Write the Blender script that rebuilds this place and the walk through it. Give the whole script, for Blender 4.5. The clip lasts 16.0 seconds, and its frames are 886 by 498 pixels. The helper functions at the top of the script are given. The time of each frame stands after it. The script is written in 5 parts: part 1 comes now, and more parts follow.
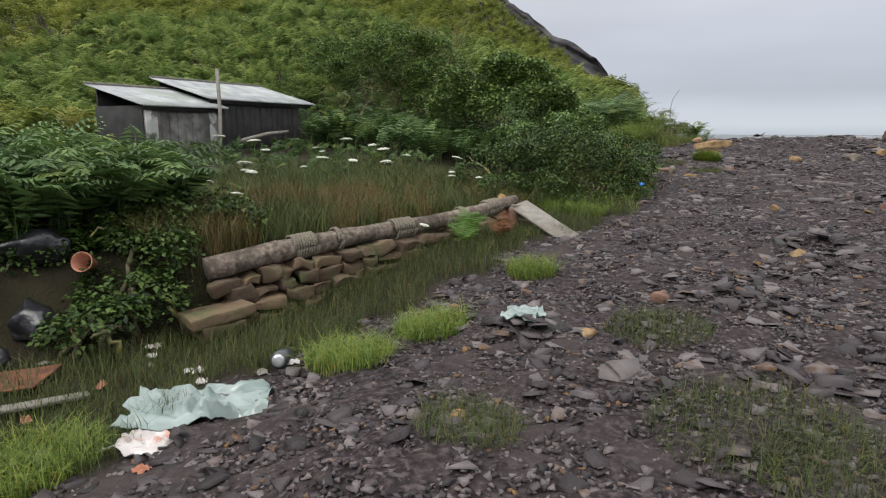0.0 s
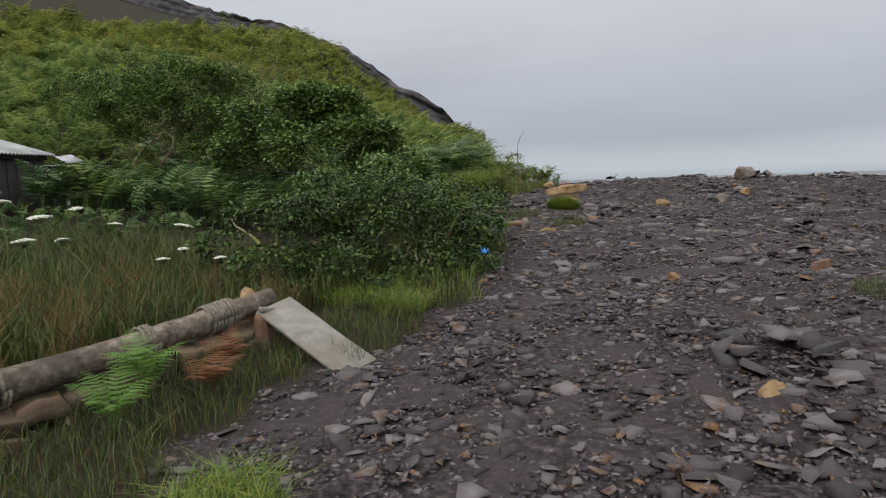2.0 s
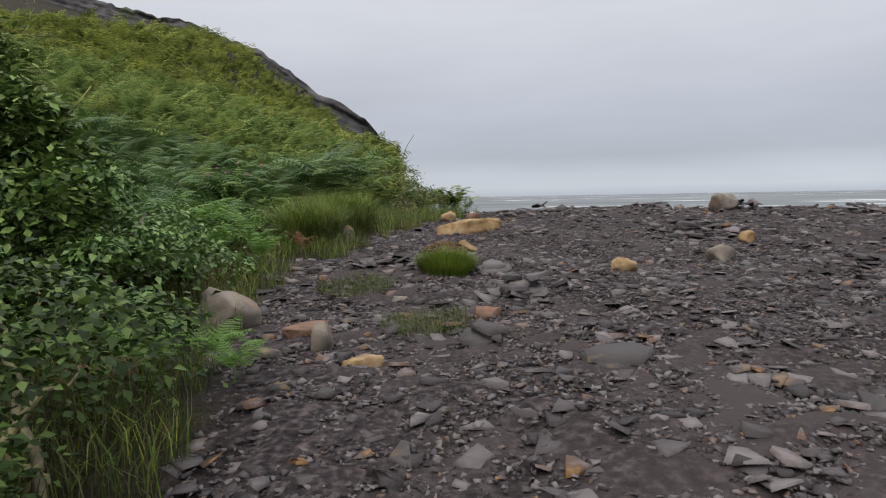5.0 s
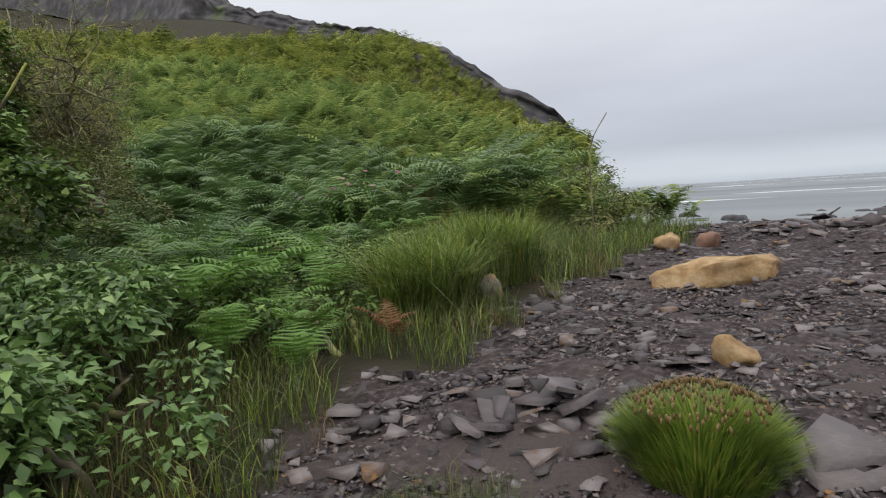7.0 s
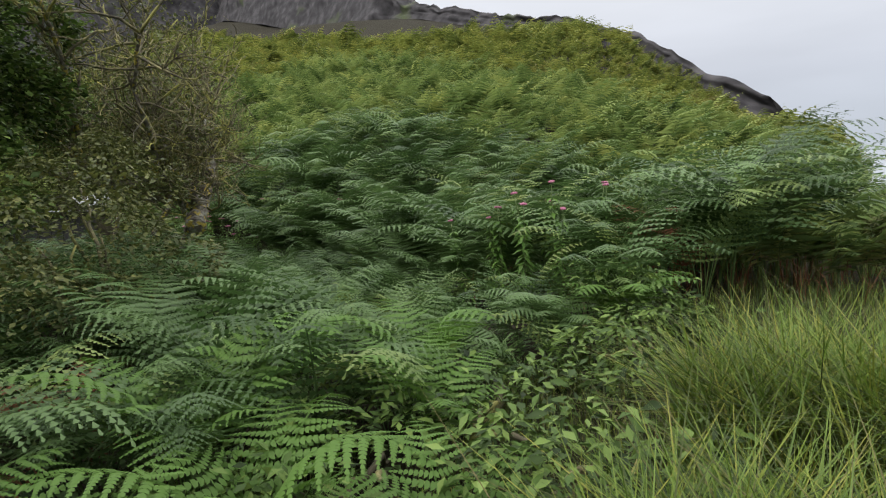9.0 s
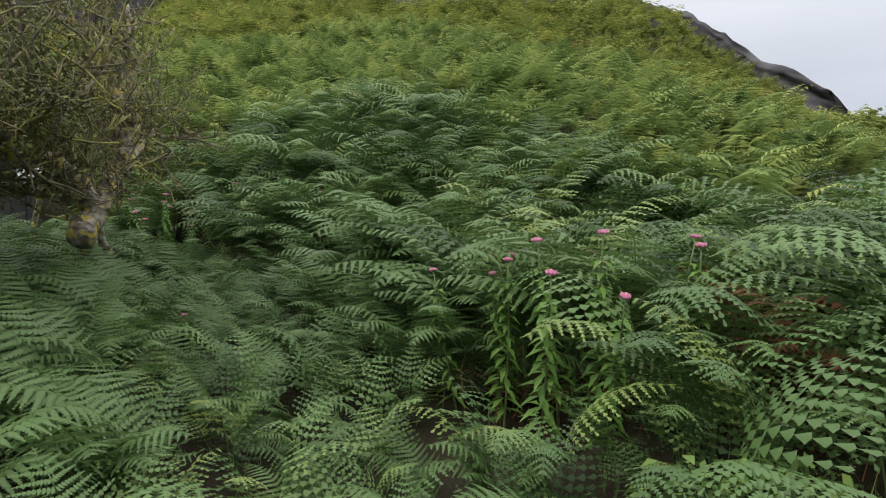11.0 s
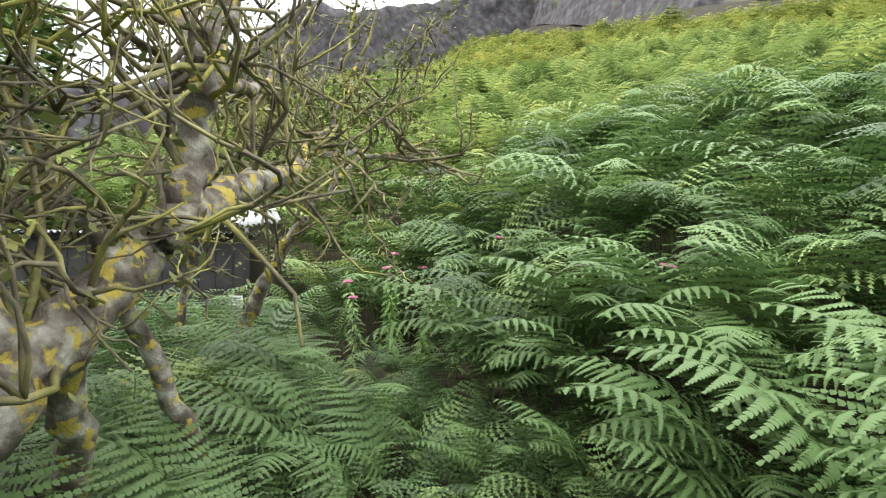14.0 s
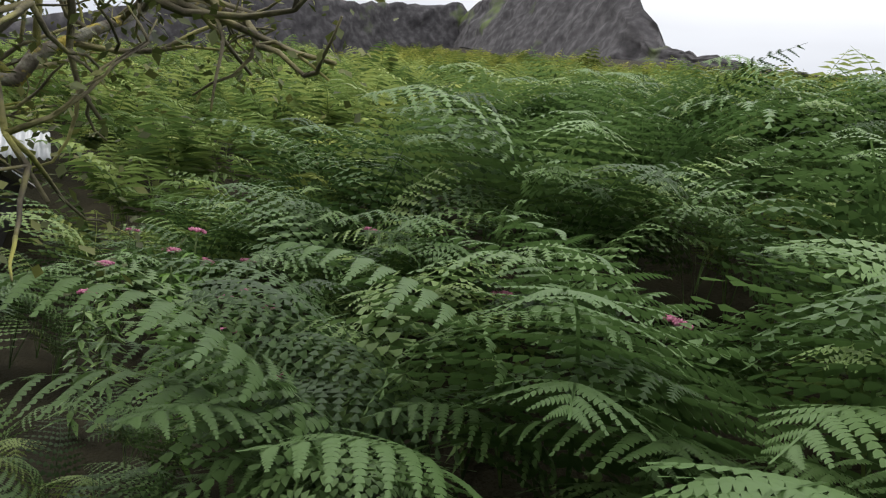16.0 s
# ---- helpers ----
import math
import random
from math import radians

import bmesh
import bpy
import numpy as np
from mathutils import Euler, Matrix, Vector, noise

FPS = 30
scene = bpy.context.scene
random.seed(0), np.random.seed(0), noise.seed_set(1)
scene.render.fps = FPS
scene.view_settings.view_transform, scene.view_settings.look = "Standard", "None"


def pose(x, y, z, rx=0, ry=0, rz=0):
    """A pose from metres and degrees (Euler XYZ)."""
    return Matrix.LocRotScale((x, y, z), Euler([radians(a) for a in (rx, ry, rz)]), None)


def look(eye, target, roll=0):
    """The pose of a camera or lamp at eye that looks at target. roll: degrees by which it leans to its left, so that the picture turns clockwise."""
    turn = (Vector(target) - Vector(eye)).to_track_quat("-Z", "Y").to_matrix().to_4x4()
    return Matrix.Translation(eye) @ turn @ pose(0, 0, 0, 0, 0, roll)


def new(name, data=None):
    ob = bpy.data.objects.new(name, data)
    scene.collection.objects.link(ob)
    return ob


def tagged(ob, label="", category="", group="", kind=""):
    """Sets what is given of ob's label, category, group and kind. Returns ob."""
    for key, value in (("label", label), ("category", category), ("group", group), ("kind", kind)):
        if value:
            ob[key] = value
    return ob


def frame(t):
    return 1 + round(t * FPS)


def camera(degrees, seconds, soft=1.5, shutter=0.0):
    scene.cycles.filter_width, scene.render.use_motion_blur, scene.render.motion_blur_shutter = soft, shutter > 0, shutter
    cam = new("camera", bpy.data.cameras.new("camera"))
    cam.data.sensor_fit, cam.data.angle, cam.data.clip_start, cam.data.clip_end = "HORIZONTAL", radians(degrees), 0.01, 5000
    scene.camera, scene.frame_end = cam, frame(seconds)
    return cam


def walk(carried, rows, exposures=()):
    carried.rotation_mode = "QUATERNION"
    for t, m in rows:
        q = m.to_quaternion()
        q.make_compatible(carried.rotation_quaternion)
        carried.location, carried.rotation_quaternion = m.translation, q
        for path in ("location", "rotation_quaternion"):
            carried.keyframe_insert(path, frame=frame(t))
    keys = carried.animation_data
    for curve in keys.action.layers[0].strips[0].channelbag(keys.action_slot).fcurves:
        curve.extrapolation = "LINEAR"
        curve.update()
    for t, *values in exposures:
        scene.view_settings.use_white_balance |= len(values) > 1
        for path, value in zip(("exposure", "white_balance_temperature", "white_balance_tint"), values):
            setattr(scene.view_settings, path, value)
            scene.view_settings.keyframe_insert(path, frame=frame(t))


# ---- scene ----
# ---------------------------------------------------------------- camera
PATH = [
    (0, -0.191, -0.076, 1.450, 29.54, -10.64, 0.19),
    (0.5, -0.285, 0.737, 1.458, 26.30, -9.18, 0.65),
    (1, -0.396, 1.773, 1.392, 23.17, -7.99, 0.45),
    (1.5, -0.661, 2.698, 1.386, 20.29, -7.07, -0.67),
    (2, -0.837, 3.694, 1.384, 16.96, -6.07, -1.80),
    (2.5, -0.897, 4.609, 1.461, 14.73, -5.38, -1.93),
    (3, -0.952, 5.616, 1.474, 11.38, -4.59, -1.55),
    (3.2, -0.907, 5.976, 1.463, 9.90, -4.52, -1.18),
    (5.3, -0.848, 10.370, 1.703, 12.04, -4.96, -0.97),
    (5.5, -0.962, 10.776, 1.771, 14.08, -4.90, -1.22),
    (6, -1.213, 11.821, 1.783, 19.28, -4.68, -1.56),
    (6.5, -1.584, 12.962, 1.837, 25.15, -4.88, -2.67),
    (7, -1.833, 13.882, 1.908, 29.13, -4.71, -3.52),
    (7.5, -2.052, 14.694, 2.034, 36.26, -4.24, -5.24),
    (8, -2.904, 15.571, 2.148, 40.50, -3.69, -4.52),
    (8.5, -3.397, 16.277, 2.205, 43.85, -4.06, -3.02),
    (9, -4.230, 17.052, 2.258, 45.03, -4.25, -2.31),
    (9.2, -4.421, 17.228, 2.277, 44.96, -4.37, -2.51),
    (11.3, -6.361, 19.765, 2.739, 49.21, -7.70, 2.93),
    (11.5, -6.690, 20.136, 2.714, 53.64, -7.52, 3.35),
    (12, -7.238, 20.452, 2.738, 63.34, -8.48, 3.36),
    (12.5, -8.303, 20.829, 2.634, 69.93, -8.22, 1.67),
    (13, -9.236, 21.178, 2.589, 77.28, -7.03, -1.12),
    (13.5, -9.861, 21.390, 2.686, 76.30, -5.47, -1.46),
    (14, -10.833, 21.509, 2.819, 71.57, -3.59, 1.35),
    (14.5, -11.730, 21.903, 2.901, 68.22, -2.62, 2.49),
    (15, -12.329, 22.232, 2.845, 65.65, -2.13, 4.87),
    (15.5, -12.750, 22.406, 2.710, 63.23, -1.68, 7.32),
    (16, -13.193, 22.710, 2.592, 61.72, -1.41, 10.66),
]


def heading(x, y, z, yaw, pitch, roll):
    """A pose from a place and yaw to the left of +y, pitch up and roll, in degrees."""
    a, b = radians(yaw), radians(pitch)
    way = Vector((-math.sin(a) * math.cos(b), math.cos(a) * math.cos(b), math.sin(b)))
    eye = Vector((x, y, z))
    return look(eye, eye + way, roll)


cam = camera(71, 16.0, soft=1.2)
walk(cam, [(t, heading(*row)) for t, *row in PATH],
     exposures=[(0, 0.0), (1.5, -0.25), (3.0, -0.3), (5.5, -0.1), (9.0, 0.1), (11.5, 0.25), (12.5, 1.1), (13.5, 1.4), (14.5, 1.05), (15.0, 0.6), (16.0, 0.15)])

# ---------------------------------------------------------------- sky and sun
SUN_UP, SUN_ROUND = radians(44), radians(200)
world = bpy.data.worlds.new("overcast_sky")
scene.world = world
world.use_nodes = True
wt = world.node_tree
wt.nodes.clear()


def wnode(kind, **values):
    n = wt.nodes.new(kind)
    for key, value in values.items():
        n.inputs[key].default_value = value
    return n


sky = wt.nodes.new("ShaderNodeTexSky")
sky.sky_type, sky.sun_disc = "NISHITA", False
sky.sun_elevation, sky.sun_rotation = SUN_UP, SUN_ROUND
coord = wt.nodes.new("ShaderNodeTexCoord")
split = wt.nodes.new("ShaderNodeSeparateXYZ")
wt.links.new(coord.outputs["Generated"], split.inputs[0])
cloud = wt.nodes.new("ShaderNodeTexNoise")
cloud.inputs["Scale"].default_value, cloud.inputs["Detail"].default_value = 2.2, 4.0
stretch = wt.nodes.new("ShaderNodeMapping")
stretch.inputs["Scale"].default_value = (1.0, 1.0, 5.0)
wt.links.new(coord.outputs["Generated"], stretch.inputs[0])
wt.links.new(stretch.outputs[0], cloud.inputs["Vector"])
ramp = wt.nodes.new("ShaderNodeValToRGB")
ramp.color_ramp.elements[0].position, ramp.color_ramp.elements[0].color = 0.0, (0.52, 0.57, 0.64, 1)
ramp.color_ramp.elements[1].position, ramp.color_ramp.elements[1].color = 1.0, (2.1, 2.1, 2.12, 1)
for at_, c in ((0.012, (0.62, 0.67, 0.73, 1)), (0.03, (0.60, 0.64, 0.71, 1)), (0.06, (0.47, 0.51, 0.58, 1)), (0.16, (0.56, 0.59, 0.66, 1)), (0.34, (0.78, 0.8, 0.85, 1)), (0.6, (1.5, 1.5, 1.53, 1))):
    e = ramp.color_ramp.elements.new(at_)
    e.color = c
wt.links.new(split.outputs["Z"], ramp.inputs[0])
shade = wt.nodes.new("ShaderNodeMapRange")
shade.inputs["From Min"].default_value, shade.inputs["From Max"].default_value = 0.3, 0.7
shade.inputs["To Min"].default_value, shade.inputs["To Max"].default_value = 0.92, 1.06
wt.links.new(cloud.outputs["Fac"], shade.inputs["Value"])
mul = wt.nodes.new("ShaderNodeVectorMath")
mul.operation = "SCALE"
wt.links.new(ramp.outputs[0], mul.inputs[0])
wt.links.new(shade.outputs[0], mul.inputs["Scale"])
veil = wnode("ShaderNodeBackground", Strength=1.12)
wt.links.new(mul.outputs[0], veil.inputs["Color"])
blue = wnode("ShaderNodeBackground", Strength=0.06)
wt.links.new(sky.outputs[0], blue.inputs["Color"])
both = wnode("ShaderNodeMixShader", Fac=0.93)
wt.links.new(blue.outputs[0], both.inputs[1])
wt.links.new(veil.outputs[0], both.inputs[2])
wout = wt.nodes.new("ShaderNodeOutputWorld")
wt.links.new(both.outputs[0], wout.inputs[0])

sun = new("sun", bpy.data.lights.new("sun", "SUN"))
sun.data.energy, sun.data.angle, sun.data.color = 1.5, radians(20), (1.0, 0.97, 0.92)
sun.matrix_basis = look((0, 0, 30), Vector((0, 0, 30)) - Vector((math.sin(SUN_ROUND) * math.cos(SUN_UP), math.cos(SUN_ROUND) * math.cos(SUN_UP), math.sin(SUN_UP))))


# ---------------------------------------------------------------- materials
def material(name, stops, rough=0.8, scale=8.0, detail=6.0, bump=0.3, bump_scale=40.0, source="noise", translucent=0.0, metal=0.0, spec=0.4, stain=None, mask=None, mask_amount=1.0):
    """Procedural surface: a colour ramp over noise, over a random value per island or per object, fine relief and large stains."""
    m = bpy.data.materials.new(name)
    m.use_nodes = True
    nt = m.node_tree
    bsdf = nt.nodes["Principled BSDF"]
    tc = nt.nodes.new("ShaderNodeTexCoord")
    geo = nt.nodes.new("ShaderNodeNewGeometry")
    ns = nt.nodes.new("ShaderNodeTexNoise")
    ns.inputs["Scale"].default_value, ns.inputs["Detail"].default_value = scale, detail
    nt.links.new(geo.outputs["Position"], ns.inputs["Vector"])
    cr = nt.nodes.new("ShaderNodeValToRGB")
    els = cr.color_ramp.elements
    for k, (p, c) in enumerate(stops):
        e = els[k] if k < 2 else els.new(p)
        e.position, e.color = p, (*c, 1)
    if source == "noise":
        sh = nt.nodes.new("ShaderNodeMapRange")
        sh.inputs["From Min"].default_value, sh.inputs["From Max"].default_value = 0.3, 0.7
        nt.links.new(ns.outputs["Fac"], sh.inputs["Value"])
        nt.links.new(sh.outputs[0], cr.inputs[0])
    else:
        rnd = geo.outputs["Random Per Island"]
        if source == "object":
            info = nt.nodes.new("ShaderNodeObjectInfo")
            rnd = info.outputs["Random"]
        mix = nt.nodes.new("ShaderNodeMath")
        mix.operation = "MULTIPLY_ADD"
        mix.inputs[1].default_value = 0.35
        nt.links.new(ns.outputs["Fac"], mix.inputs[0])
        off = nt.nodes.new("ShaderNodeMath")
        off.operation = "MULTIPLY_ADD"
        off.inputs[1].default_value, off.inputs[2].default_value = 0.9, -0.12
        nt.links.new(rnd, off.inputs[0])
        nt.links.new(off.outputs[0], mix.inputs[2])
        nt.links.new(mix.outputs[0], cr.inputs[0])
    colour = cr.outputs[0]
    if stain:
        n2 = nt.nodes.new("ShaderNodeTexNoise")
        n2.inputs["Scale"].default_value, n2.inputs["Detail"].default_value = stain[1], 5.0
        nt.links.new(geo.outputs["Position"], n2.inputs["Vector"])
        r2 = nt.nodes.new("ShaderNodeMapRange")
        r2.inputs["From Min"].default_value, r2.inputs["From Max"].default_value = stain[2], stain[3]
        nt.links.new(n2.outputs["Fac"], r2.inputs["Value"])
        mx = nt.nodes.new("ShaderNodeMix")
        mx.data_type = "RGBA"
        nt.links.new(r2.outputs[0], mx.inputs["Factor"])
        nt.links.new(colour, mx.inputs["A"])
        mx.inputs["B"].default_value = (*stain[0], 1)
        colour = mx.outputs["Result"]
    nt.links.new(colour, bsdf.inputs["Base Color"])
    bsdf.inputs["Roughness"].default_value = rough
    bsdf.inputs["Metallic"].default_value = metal
    bsdf.inputs["Specular IOR Level"].default_value = spec
    if bump:
        nb = nt.nodes.new("ShaderNodeTexNoise")
        nb.inputs["Scale"].default_value, nb.inputs["Detail"].default_value = bump_scale, 5.0
        nt.links.new(geo.outputs["Position"], nb.inputs["Vector"])
        bp = nt.nodes.new("ShaderNodeBump")
        bp.inputs["Strength"].default_value, bp.inputs["Distance"].default_value = bump, 0.02
        nt.links.new(nb.outputs["Fac"], bp.inputs["Height"])
        nt.links.new(bp.outputs[0], bsdf.inputs["Normal"])
    if translucent:
        tr = nt.nodes.new("ShaderNodeBsdfTranslucent")
        nt.links.new(colour, tr.inputs["Color"])
        ms = nt.nodes.new("ShaderNodeMixShader")
        ms.inputs[0].default_value = translucent
        nt.links.new(bsdf.outputs[0], ms.inputs[1])
        nt.links.new(tr.outputs[0], ms.inputs[2])
        nt.links.new(ms.outputs[0], nt.nodes["Material Output"].inputs[0])
    return m


SLATE = material("slate", [(0.0, (0.017, 0.014, 0.014)), (0.35, (0.036, 0.028, 0.029)), (0.62, (0.070, 0.058, 0.060)), (0.85, (0.155, 0.134, 0.132)), (0.95, (0.090, 0.052, 0.031)), (1.0, (0.209, 0.113, 0.041))], spec=0.3, rough=0.55, source="island", scale=14, bump=0.35, bump_scale=60)
SLATE_ONE = material("slate_piece", [(0.0, (0.022, 0.018, 0.019)), (0.4, (0.045, 0.037, 0.036)), (0.75, (0.075, 0.063, 0.063)), (1.0, (0.125, 0.108, 0.104))], spec=0.3, rough=0.52, source="object", scale=14, bump=0.4, bump_scale=45, stain=((0.2, 0.13, 0.07), 4.0, 0.6, 0.75))
OCHRE = material("ochre_sandstone", [(0.0, (0.15, 0.085, 0.035)), (0.5, (0.26, 0.165, 0.075)), (1.0, (0.34, 0.25, 0.14))], rough=0.8, scale=9, bump=0.5, bump_scale=30, stain=((0.16, 0.1, 0.06), 5.0, 0.55, 0.75))
BUFF = material("buff_boulder", [(0.0, (0.1, 0.082, 0.066)), (0.5, (0.16, 0.135, 0.11)), (1.0, (0.22, 0.185, 0.145))], rough=0.75, scale=6, bump=0.4, bump_scale=25, stain=((0.3, 0.17, 0.07), 3.5, 0.58, 0.72))
RED = material("red_sandstone", [(0.0, (0.09, 0.05, 0.035)), (1.0, (0.2, 0.11, 0.07))], rough=0.75, scale=9, bump=0.5, bump_scale=30)
WALLSTONE = material("wall_stone", [(0.0, (0.062, 0.043, 0.029)), (0.5, (0.112, 0.076, 0.048)), (1.0, (0.169, 0.119, 0.069))], rough=0.85, source="object", scale=8, bump=0.6, bump_scale=25, stain=((0.07, 0.08, 0.03), 3.0, 0.52, 0.7))
CLIFF = material("dark_shale_cliff", [(0.0, (0.028, 0.027, 0.028)), (0.5, (0.055, 0.052, 0.055)), (1.0, (0.1, 0.095, 0.098))], rough=0.9, spec=0.2, scale=0.5, detail=8, bump=0.8, bump_scale=1.5, stain=((0.09, 0.12, 0.04), 0.08, 0.6, 0.7))
BARK = material("lichened_bark", [(0.0, (0.05, 0.04, 0.03)), (0.45, (0.13, 0.11, 0.085)), (0.75, (0.26, 0.25, 0.2)), (1.0, (0.4, 0.39, 0.32))], rough=0.9, scale=11, bump=0.8, bump_scale=35, stain=((0.4, 0.32, 0.06), 13, 0.54, 0.6))
TWIG = material("mossy_twig", [(0.0, (0.053, 0.045, 0.033)), (0.5, (0.128, 0.112, 0.068)), (1.0, (0.330, 0.300, 0.135))], rough=0.9, scale=6, bump=0.5, bump_scale=40, stain=((0.3, 0.29, 0.07), 2.5, 0.52, 0.66))
FERN = material("bracken_green", [(0.0, (0.022, 0.047, 0.012)), (0.4, (0.075, 0.138, 0.04)), (0.8, (0.137, 0.222, 0.07)), (1.0, (0.23, 0.29, 0.075))], rough=0.5, source="island", scale=0.9, bump=0, translucent=0.3, spec=0.38)
FERN_FAR = material("bracken_hillside", [(0.0, (0.075, 0.1, 0.024)), (0.4, (0.16, 0.2, 0.044)), (0.8, (0.265, 0.293, 0.066)), (1.0, (0.35, 0.335, 0.086))], rough=0.7, source="island", scale=0.25, bump=0, translucent=0.4, spec=0.25, stain=((0.22, 0.16, 0.06), 0.2, 0.62, 0.78))
FERN_MID = material("bracken_slope", [(0.0, (0.045, 0.08, 0.02)), (0.4, (0.15, 0.222, 0.062)), (0.8, (0.26, 0.33, 0.098)), (1.0, (0.37, 0.405, 0.112))], rough=0.65, source="island", scale=0.3, bump=0, translucent=0.4, spec=0.25)
FERN_DEAD = material("dead_bracken", [(0.0, (0.075, 0.028, 0.012)), (1.0, (0.21, 0.085, 0.035))], rough=0.8, source="island", scale=3, bump=0, translucent=0.2)
BRIGHT_FERN = material("young_fern", [(0.0, (0.058, 0.134, 0.019)), (1.0, (0.144, 0.259, 0.048))], rough=0.6, source="island", scale=2, bump=0, translucent=0.35)
LEAF = material("bush_leaf", [(0.0, (0.006, 0.014, 0.003)), (0.5, (0.036, 0.07, 0.014)), (1.0, (0.115, 0.175, 0.04))], rough=0.5, source="island", scale=1.5, bump=0, translucent=0.2, spec=0.22)
LEAF_LIGHT = material("light_bush_leaf", [(0.0, (0.03, 0.06, 0.014)), (0.5, (0.109, 0.196, 0.049)), (1.0, (0.217, 0.315, 0.098))], rough=0.45, source="island", scale=1.5, bump=0, translucent=0.22)
LEAF_CROWN = material("crown_leaf", [(0.0, (0.008, 0.018, 0.004)), (0.5, (0.075, 0.132, 0.028)), (1.0, (0.2, 0.29, 0.07))], rough=0.5, source="island", scale=1.5, bump=0, translucent=0.22, spec=0.22)
LEAF_OLIVE = material("thorn_leaf", [(0.0, (0.044, 0.058, 0.014)), (0.5, (0.092, 0.109, 0.030)), (1.0, (0.184, 0.193, 0.052))], rough=0.6, source="island", scale=1.5, bump=0, translucent=0.25)
GRASS = material("meadow_grass", [(0.0, (0.026, 0.044, 0.008)), (0.4, (0.05, 0.078, 0.014)), (0.75, (0.088, 0.104, 0.023)), (1.0, (0.162, 0.134, 0.048))], rough=0.6, source="island", scale=1.0, bump=0, translucent=0.22)
GRASS_GREEN = material("lush_grass", [(0.0, (0.065, 0.12, 0.014)), (0.6, (0.155, 0.235, 0.032)), (1.0, (0.31, 0.30, 0.055))], rough=0.55, source="island", scale=1.5, bump=0, translucent=0.22)
GRASS_DRY = material("reddish_dry_grass", [(0.0, (0.096, 0.052, 0.020)), (0.5, (0.176, 0.104, 0.044)), (1.0, (0.192, 0.160, 0.056))], rough=0.7, source="island", scale=1.5, bump=0, translucent=0.25)
STEM = material("green_stem", [(0.0, (0.06, 0.11, 0.03)), (1.0, (0.14, 0.18, 0.06))], rough=0.6, scale=20, bump=0)
PINK = material("pink_flower", [(0.0, (0.38, 0.09, 0.19)), (1.0, (0.62, 0.27, 0.38))], rough=0.7, source="island", scale=30, bump=0, translucent=0.2)
WHITE_FLOWER = material("cream_umbel", [(0.0, (0.55, 0.55, 0.42)), (1.0, (0.82, 0.82, 0.74))], rough=0.7, source="island", scale=30, bump=0, translucent=0.15)
LOGWOOD = material("weathered_log", [(0.0, (0.06, 0.045, 0.035)), (0.5, (0.14, 0.11, 0.085)), (1.0, (0.25, 0.21, 0.17))], rough=0.9, scale=18, bump=0.8, bump_scale=30, stain=((0.05, 0.04, 0.03), 3, 0.5, 0.7))
ROPE = material("old_rope", [(0.0, (0.13, 0.11, 0.08)), (1.0, (0.3, 0.27, 0.21))], rough=0.95, scale=60, bump=0.8, bump_scale=150)
GREYWOOD = material("grey_boards", [(0.0, (0.1, 0.095, 0.09)), (0.5, (0.17, 0.165, 0.155)), (1.0, (0.26, 0.25, 0.235))], rough=0.85, scale=5, bump=0.5, bump_scale=40, stain=((0.07, 0.065, 0.06), 1.2, 0.5, 0.75))
PALEWOOD = material("pale_weathered_wood", [(0.0, (0.16, 0.146, 0.122)), (1.0, (0.265, 0.25, 0.22))], rough=0.85, scale=10, bump=0.4, bump_scale=50, stain=((0.16, 0.14, 0.11), 3, 0.5, 0.75))
TARRED = material("tarred_boards", [(0.0, (0.012, 0.012, 0.012)), (1.0, (0.04, 0.038, 0.036))], rough=0.7, scale=4, bump=0.4, bump_scale=30)
WHITEWASH = material("flaking_whitewash", [(0.0, (0.42, 0.42, 0.4)), (1.0, (0.7, 0.7, 0.67))], rough=0.85, scale=4, bump=0.3, bump_scale=30, stain=((0.18, 0.17, 0.15), 3.5, 0.52, 0.6))
TIN = material("corrugated_tin", [(0.0, (0.217, 0.230, 0.232)), (0.5, (0.326, 0.340, 0.344)), (1.0, (0.419, 0.429, 0.427))], rough=0.5, metal=0.35, scale=2.5, bump=0.15, bump_scale=20, stain=((0.24, 0.27, 0.23), 1.1, 0.5, 0.7))
POLYTHENE = material("crumpled_polythene", [(0.0, (0.210, 0.280, 0.259)), (1.0, (0.385, 0.455, 0.434))], rough=0.2, scale=5, bump=0.6, bump_scale=12, translucent=0.2, spec=0.7)
WHITE_BAG = material("pale_plastic_rag", [(0.0, (0.400, 0.360, 0.336)), (1.0, (0.624, 0.592, 0.576))], rough=0.4, scale=8, bump=0.5, bump_scale=20, stain=((0.5, 0.28, 0.22), 9, 0.58, 0.68))
BLACK_BAG = material("black_refuse_bag", [(0.0, (0.008, 0.008, 0.01)), (1.0, (0.03, 0.03, 0.035))], rough=0.3, scale=5, bump=0.7, bump_scale=14, spec=0.6)
ORANGE_TUB = material("faded_orange_tub", [(0.0, (0.3, 0.11, 0.06)), (1.0, (0.5, 0.24, 0.16))], rough=0.6, scale=9, bump=0.3, bump_scale=25)
BLUE_BAG = material("blue_plastic", [(0.0, (0.02, 0.12, 0.4)), (1.0, (0.05, 0.25, 0.6))], rough=0.4, scale=12, bump=0.4, bump_scale=25)
DARK_METAL = material("dull_dark_can", [(0.0, (0.05, 0.055, 0.06)), (1.0, (0.12, 0.13, 0.14))], rough=0.4, metal=0.6, scale=15, bump=0.2)
